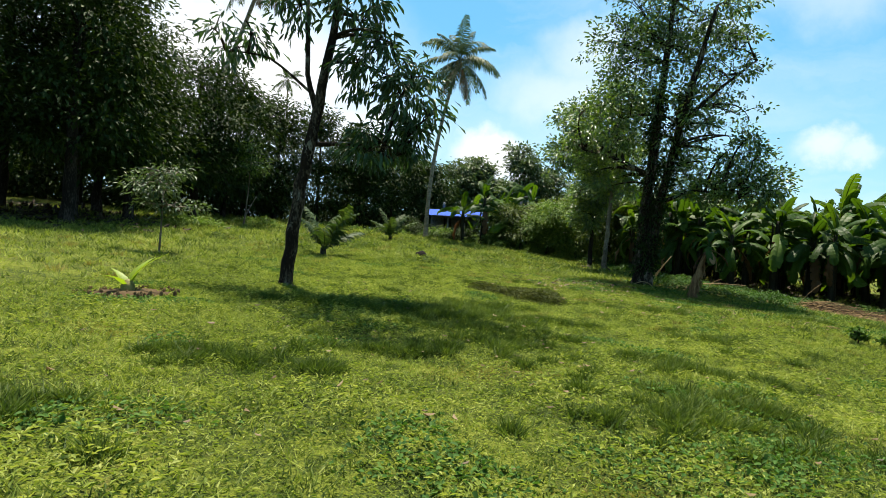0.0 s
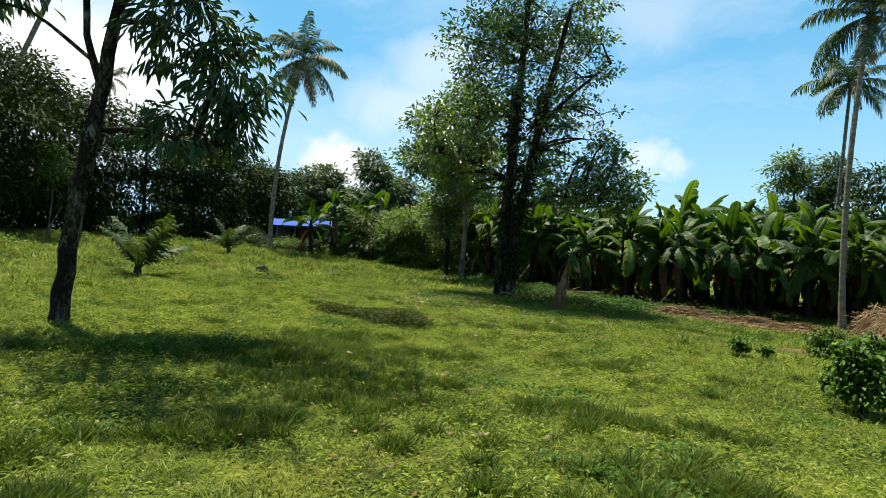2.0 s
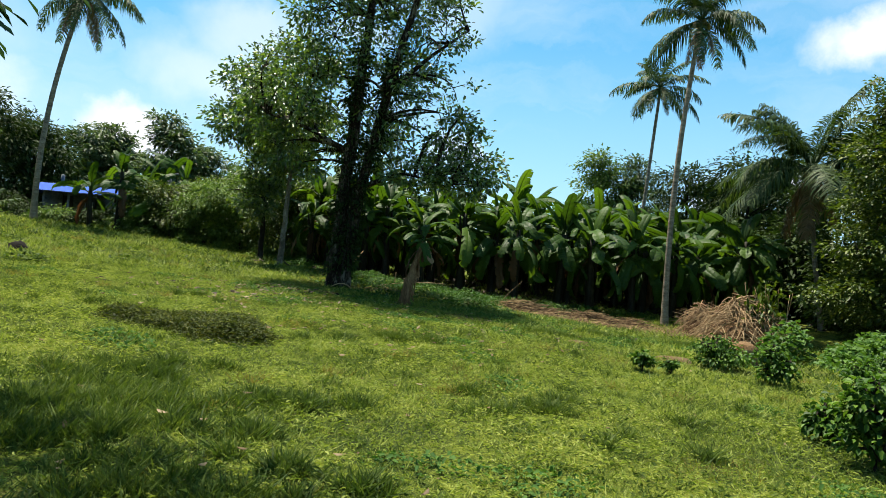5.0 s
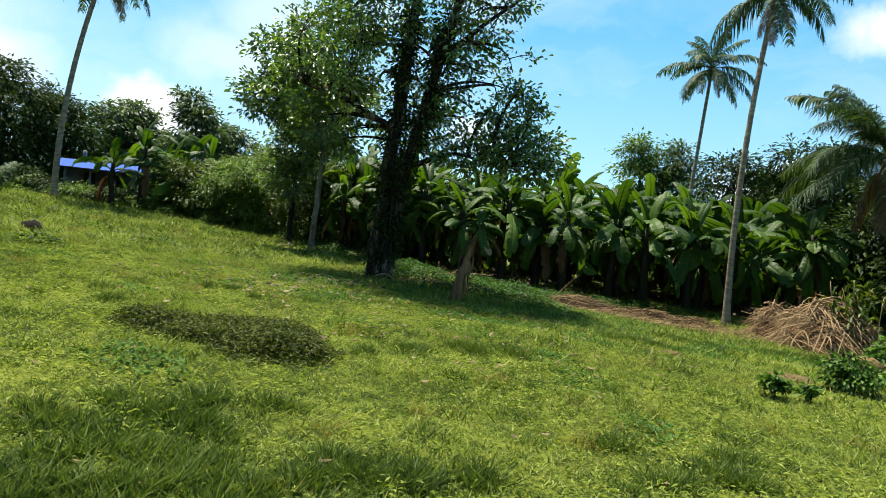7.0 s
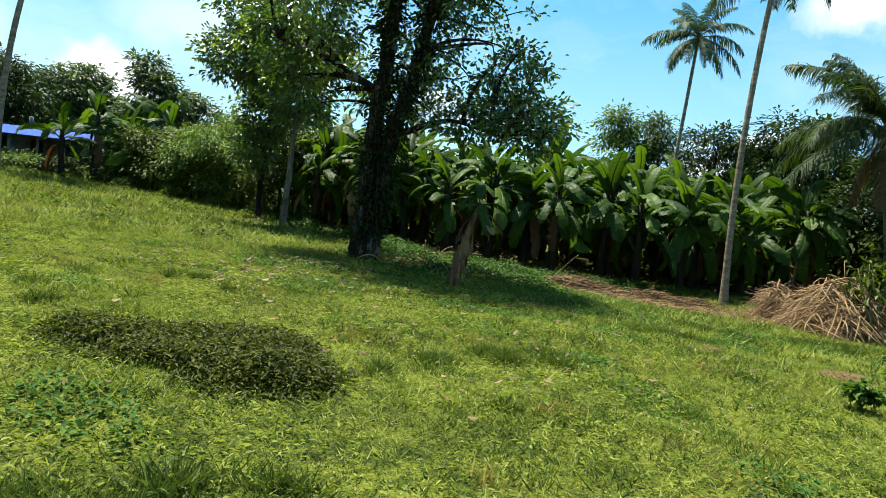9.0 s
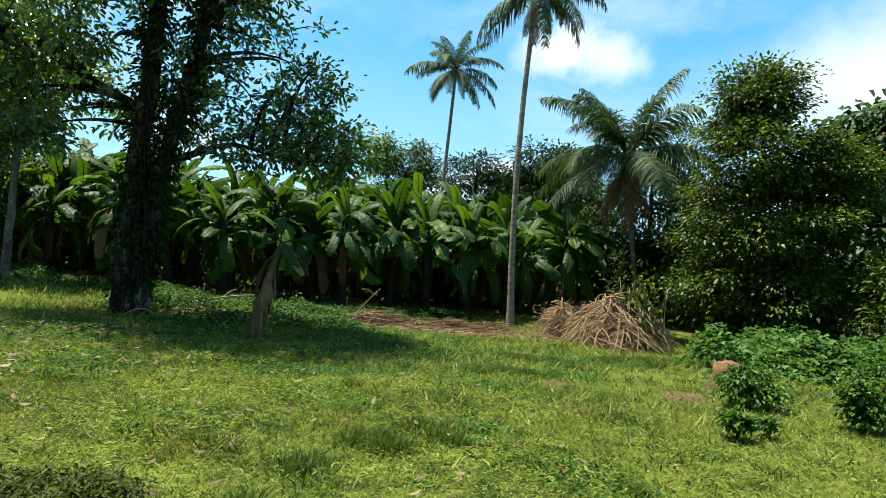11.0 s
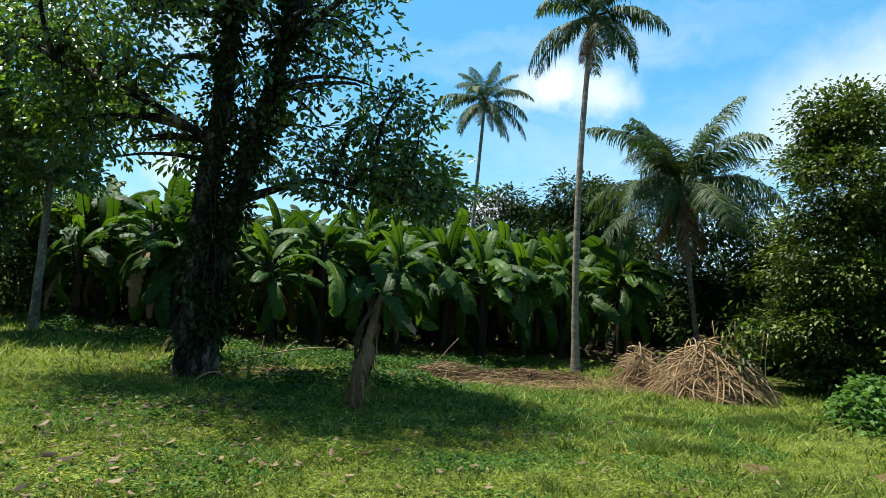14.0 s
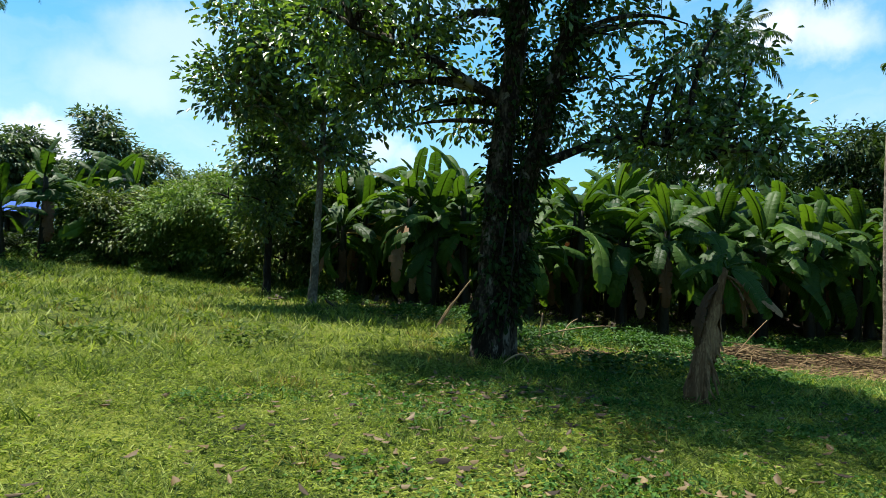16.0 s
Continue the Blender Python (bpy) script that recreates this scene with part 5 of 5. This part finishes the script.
for n in range(700):
    az, r = rng.uniform(0, 6.28), 2.0 * rng.random() ** 0.6
    c = np.array([r * math.cos(az) * 0.8, r * math.sin(az) * 0.8, 1.2 * (1 - (r / 2.0) ** 2.1) + rng.uniform(0, 0.2)])
    if n % 4 == 0:
        c = c * [0.45, 0.45, 0.72] + [0.55, 2.2, 0]
    tw = az + rng.normal(0, 1.1)
    d = unit(np.array([math.cos(tw), math.sin(tw), -0.3 * r * math.cos(tw - az) + rng.normal(0, 0.3)])) * rng.uniform(0.25, 0.8)
    s, e = c - d, c + d
    s[2], e[2] = max(s[2], -0.02), max(e[2], -0.02)
    tube(twigs, curve(s, e, rng.normal(0, 0.05, 3), 4), [0.007, 0.007, 0.006, 0.003], 3)
tagged(part("twig_mass", twigs.mesh("twigs", STICK), root, "thin dry twigs and straw"), kind="stuff")
part("creeper", b.mesh("creeper", LEAF_YELLOW), root, "olive creeper climbing the heap")
b = Bag()
for n in range(9):
    p = np.array([0.1 + rng.normal(0, 0.25), -0.7 + rng.normal(0, 0.25), 0.4])
    tube(b, curve(p, p + [rng.normal(0, 0.15), rng.normal(0, 0.15), rng.uniform(1.2, 1.9)], rng.normal(0, 0.06, 3), 5), [0.012] * 5, 4)
part("creeper_stem", b.mesh("creeper_stem", STICK), root)

# low ridge of cut stalks along the grove
rng = np.random.default_rng(34)
b = Bag()
for n in range(1000):
    s = rng.random()
    off = rng.normal(0, 0.42)
    x, y = 14.0 + 5.6 * s + 0.2 * off, 24.7 - 1.2 * s + off + 0.25 * math.sin(9 * s)
    z = 0.04 + 0.36 * math.exp(-(off / 0.5) ** 2) * rng.random() * (0.7 + 0.3 * math.sin(14 * s))
    tw = rng.normal(-0.2, 0.7)
    d = np.array([math.cos(tw), math.sin(tw), rng.normal(0, 0.12)]) * rng.uniform(0.2, 0.6)
    c = np.array(on(x, y)) + [0, 0, z]
    k = rng.uniform(0.006, 0.016)
    tube(b, curve(c - d, c + d, rng.normal(0, 0.04, 3), 4), [k, k, k, k * 0.6], 3)
tagged(new("stalk_windrow", b.mesh("stalk_windrow", STRAW_DRY)), "low ridge of cut dry stalks along the grove", "brush", kind="stuff")


def litter(name, label, spots, mat, size, per, seed, straws=False):
    rng = np.random.default_rng(seed)
    bag = Bag()
    for cx, cy, rx, ry, tn in spots:
        n = int(per * rx * ry) + 6
        u, v = rng.normal(0, 0.5, n) * rx, rng.normal(0, 0.5, n) * ry
        x, y = cx + u * math.cos(tn) - v * math.sin(tn), cy + u * math.sin(tn) + v * math.cos(tn)
        at = np.stack([x, y, lay(x, y) + rng.uniform(0.03, 0.085, n)], 1)
        way = unit(np.stack([rng.normal(0, 1, n), rng.normal(0, 1, n), rng.normal(0, 0.15, n)], 1))
        up = unit(np.stack([rng.normal(0, 0.3, n), rng.normal(0, 0.3, n), np.ones(n)], 1))
        ln = size * rng.uniform(0.35, 1.5, n)
        leaves(bag, at, way, up, ln, ln * (0.03 if straws else rng.uniform(0.25, 0.6, n)), -0.5, -0.05, not straws)
    return tagged(new(name, bag.mesh(name, mat)), label, "leaf litter", kind="stuff")


litter("straw_litter", "tan straw and cut stalks strewn before the grove", [(17.6, 23.6, 3.6, 1.3, -0.12), (13.6, 24.8, 2.2, 0.8, -0.2), (20.6, 21.8, 2.2, 1.2, -0.3), (9.8, 25.2, 1.6, 0.5, 0)], STRAW_DRY, 0.3, 420, 51, True)
# grove_litter: its dark colour paints the shade under grove and wood
litter("grove_litter", "dark leaf litter carrying the shade of the grove and wood floors", [(14, 34, 4, 4, 0), (20, 31.5, 5, 3, -0.3), (26, 29.5, 4.5, 3, -0.3), (29, 26, 3, 2.5, 0), (18, 36, 6, 4, 0), (-18, 27, 5, 6, 0), (-20, 34, 5, 5, 0)], DEAD_LITTER, 0.34, 50, 53)
litter("dry_leaves", "fallen brown leaves scattered on the grass", [(5.2, 22.6, 3.2, 2.2, 0), (4.4, 20.0, 2.4, 1.4, 0), (7.6, 20.4, 3.0, 1.6, 0), (6, 17, 5, 4, 0)], DEAD_LEAF, 0.08, 11, 52)
litter("tree_litter", "pale brown leaves fallen round the tall tree", [(4.6, 22.6, 2.6, 1.4, 0.2), (3.4, 21.0, 2.0, 1.0, 0), (6.4, 23.0, 1.6, 1.0, 0), (4.0, 19.6, 2.0, 1.0, 0)], DEAD_LEAF, 0.085, 30, 55)
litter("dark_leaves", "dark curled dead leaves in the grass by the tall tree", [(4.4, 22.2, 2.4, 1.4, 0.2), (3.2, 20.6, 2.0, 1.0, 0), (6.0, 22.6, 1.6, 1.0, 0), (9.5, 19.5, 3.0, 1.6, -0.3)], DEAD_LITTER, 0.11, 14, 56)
litter("stray_leaves", "a few small brown leaves lying in the meadow", [(1, 8, 6, 6, 0)], DEAD_LEAF, 0.07, 5, 54)
b = Bag()
rng = np.random.default_rng(61)
tube(b, [(0, 0, -0.1), (0.02, 0, 0.05), (0, 0.01, 0.3), (0.02, 0, 0.46), (0, 0, 0.52)], [0.34, 0.35, 0.33, 0.29, 0.14], 7, 0.2, rng)
ob = new("laterite_boulder", b.mesh("boulder", STONE))
ob.matrix_basis = Matrix.Translation(on(13.0, 14.75)) @ Euler((0.1, 0.15, 0.6)).to_matrix().to_4x4() @ Matrix.Diagonal((0.8, 0.95, 0.95, 1))
tagged(ob, "rough orange-brown laterite stone half sunk in weeds", "boulder")
# soil ring with a sprouting coconut
SPROUT = on(-4.6, 9.65)
b = Bag()
tube(b, [(0, 0, -0.05), (0, 0, 0.03), (0, 0, 0.06), (0, 0, 0.05)], [0.55, 0.46, 0.28, 0.08], 18, 0.3, rng)
for n in range(90):
    a, r = rng.uniform(0, 6.28), 0.75 * rng.random() ** 0.7
    k = rng.uniform(0.008, 0.028)
    tube(b, [(r * math.cos(a), r * math.sin(a), 0.0), (r * math.cos(a), r * math.sin(a), 0.03 + k), (r * math.cos(a) + 0.01, r * math.sin(a), 0.035 + 2 * k)], [k, k * 1.1, k * 0.4], 5, 0.3, rng)
ob = new("soil_mound", b.mesh("soil_mound", SOIL, True))
ob.matrix_basis = Matrix.Translation(SPROUT)
tagged(ob, "flat mound of reddish dug soil round a seedling", "soil")
b = Bag()
tube(b, [(0, 0, -0.08), (0.01, 0, 0.02), (0, 0.01, 0.12), (0.02, 0, 0.2), (0, 0, 0.22)], [0.25, 0.24, 0.2, 0.12, 0.04], 11, 0.25, rng)
ob = new("rotten_stump", b.mesh("stump", ROTTEN, True))
ob.matrix_basis = Matrix.Translation(on(-0.9, 28.2)) @ Euler((0, 0.1, 0.4)).to_matrix().to_4x4()
tagged(ob, "dark rotting stump end in the open meadow", "stump")
root = thing("coconut_seedling", SPROUT + Vector((0, 0, 0.05)), "sprouting coconut seedling with pale green blades", "seedling")
for n, (az, ln, el) in enumerate(((0.3, 0.68, 1.5), (2.6, 0.46, 1.2), (4.4, 0.5, 1.0), (1.2, 0.6, 1.45))):
    b = Bag()
    s = np.linspace(0, 1, 6)
    w = np.interp(s, [0, 0.4, 1], [0.02, 0.075, 0.004])
    line = np.stack([np.cos(el - s * 0.9) * s * ln, 0 * s, np.sin(el - s * 0.5) * s * ln], 1)
    lo, hi = line + np.stack([0 * s, w, 0.3 * w], 1), line + np.stack([0 * s, -w, 0.3 * w], 1)
    k = np.arange(5)
    b.add(np.concatenate([lo, line, hi]), np.concatenate([np.stack([k, k + 1, k + 7, k + 6], 1), np.stack([k + 6, k + 7, k + 13, k + 12], 1)]))
    part("blade", b.mesh("seedling_blade", YOUNG), root, "", Euler((0, 0, az)).to_matrix().to_4x4())
part("nut", NUT, root, "brown sprouting nut", Matrix.Translation((0, 0, 0.02)))

for x, y, r in ((11.0, 14.95, 0.45), (16.4, 25.6, 0.5), (9.8, 16.4, 0.25)):
    b = Bag()
    tube(b, [(0, 0, -0.05), (0, 0, 0.02), (0, 0, 0.045), (0, 0, 0.05)], [r, r * 0.8, r * 0.45, r * 0.1], 16, 0.3, rng)
    ob = new("soil_patch", b.mesh("soil_patch", SOIL, True))
    ob.matrix_basis = Matrix.Translation(on(x, y))
    tagged(ob, "bare patch of reddish soil in the grass", "soil", "soil patches")
# dead sticks by the grove
for a, e, bend, k in (((10.6, 27.2, 0), (10.68, 27.15, 0.6), (0.02, 0, 0), 0.03), ((9.6, 26.7, 0.1), (12.4, 26.6, 0.25), (0, 0, 0.1), 0.02), ((9.5, 29.4, 0), (10.1, 28.9, 1.15), (-0.06, 0, 0), 0.03), ((9.3, 29.2, 0), (9.75, 29.15, 0.6), (0, 0.05, 0), 0.02), ((13.2, 24.4, 0), (13.9, 23.9, 1.0), (-0.05, 0, 0.03), 0.012), ((8.0, 24.7, 0.05), (7.2, 24.4, 0.12), (0, -0.1, 0.15), 0.02), ((10.9, 26.8, 0), (11.5, 26.9, 0.5), (-0.1, 0, 0.1), 0.015)):
    b = Bag()
    z0 = float(lay(a[0], a[1]))
    line = curve((0, 0, a[2] - 0.03), (e[0] - a[0], e[1] - a[1], e[2]), bend, 8)
    tube(b, line, np.linspace(k, k * 0.6, 8), 6, 0.15, rng)
    ob = new("dead_stick", b.mesh("dead_stick", STICK, True))
    ob.matrix_basis = Matrix.Translation((a[0], a[1], z0))
    tagged(ob, "bare pale dead stick by the grove's edge", "stick", "dead sticks")
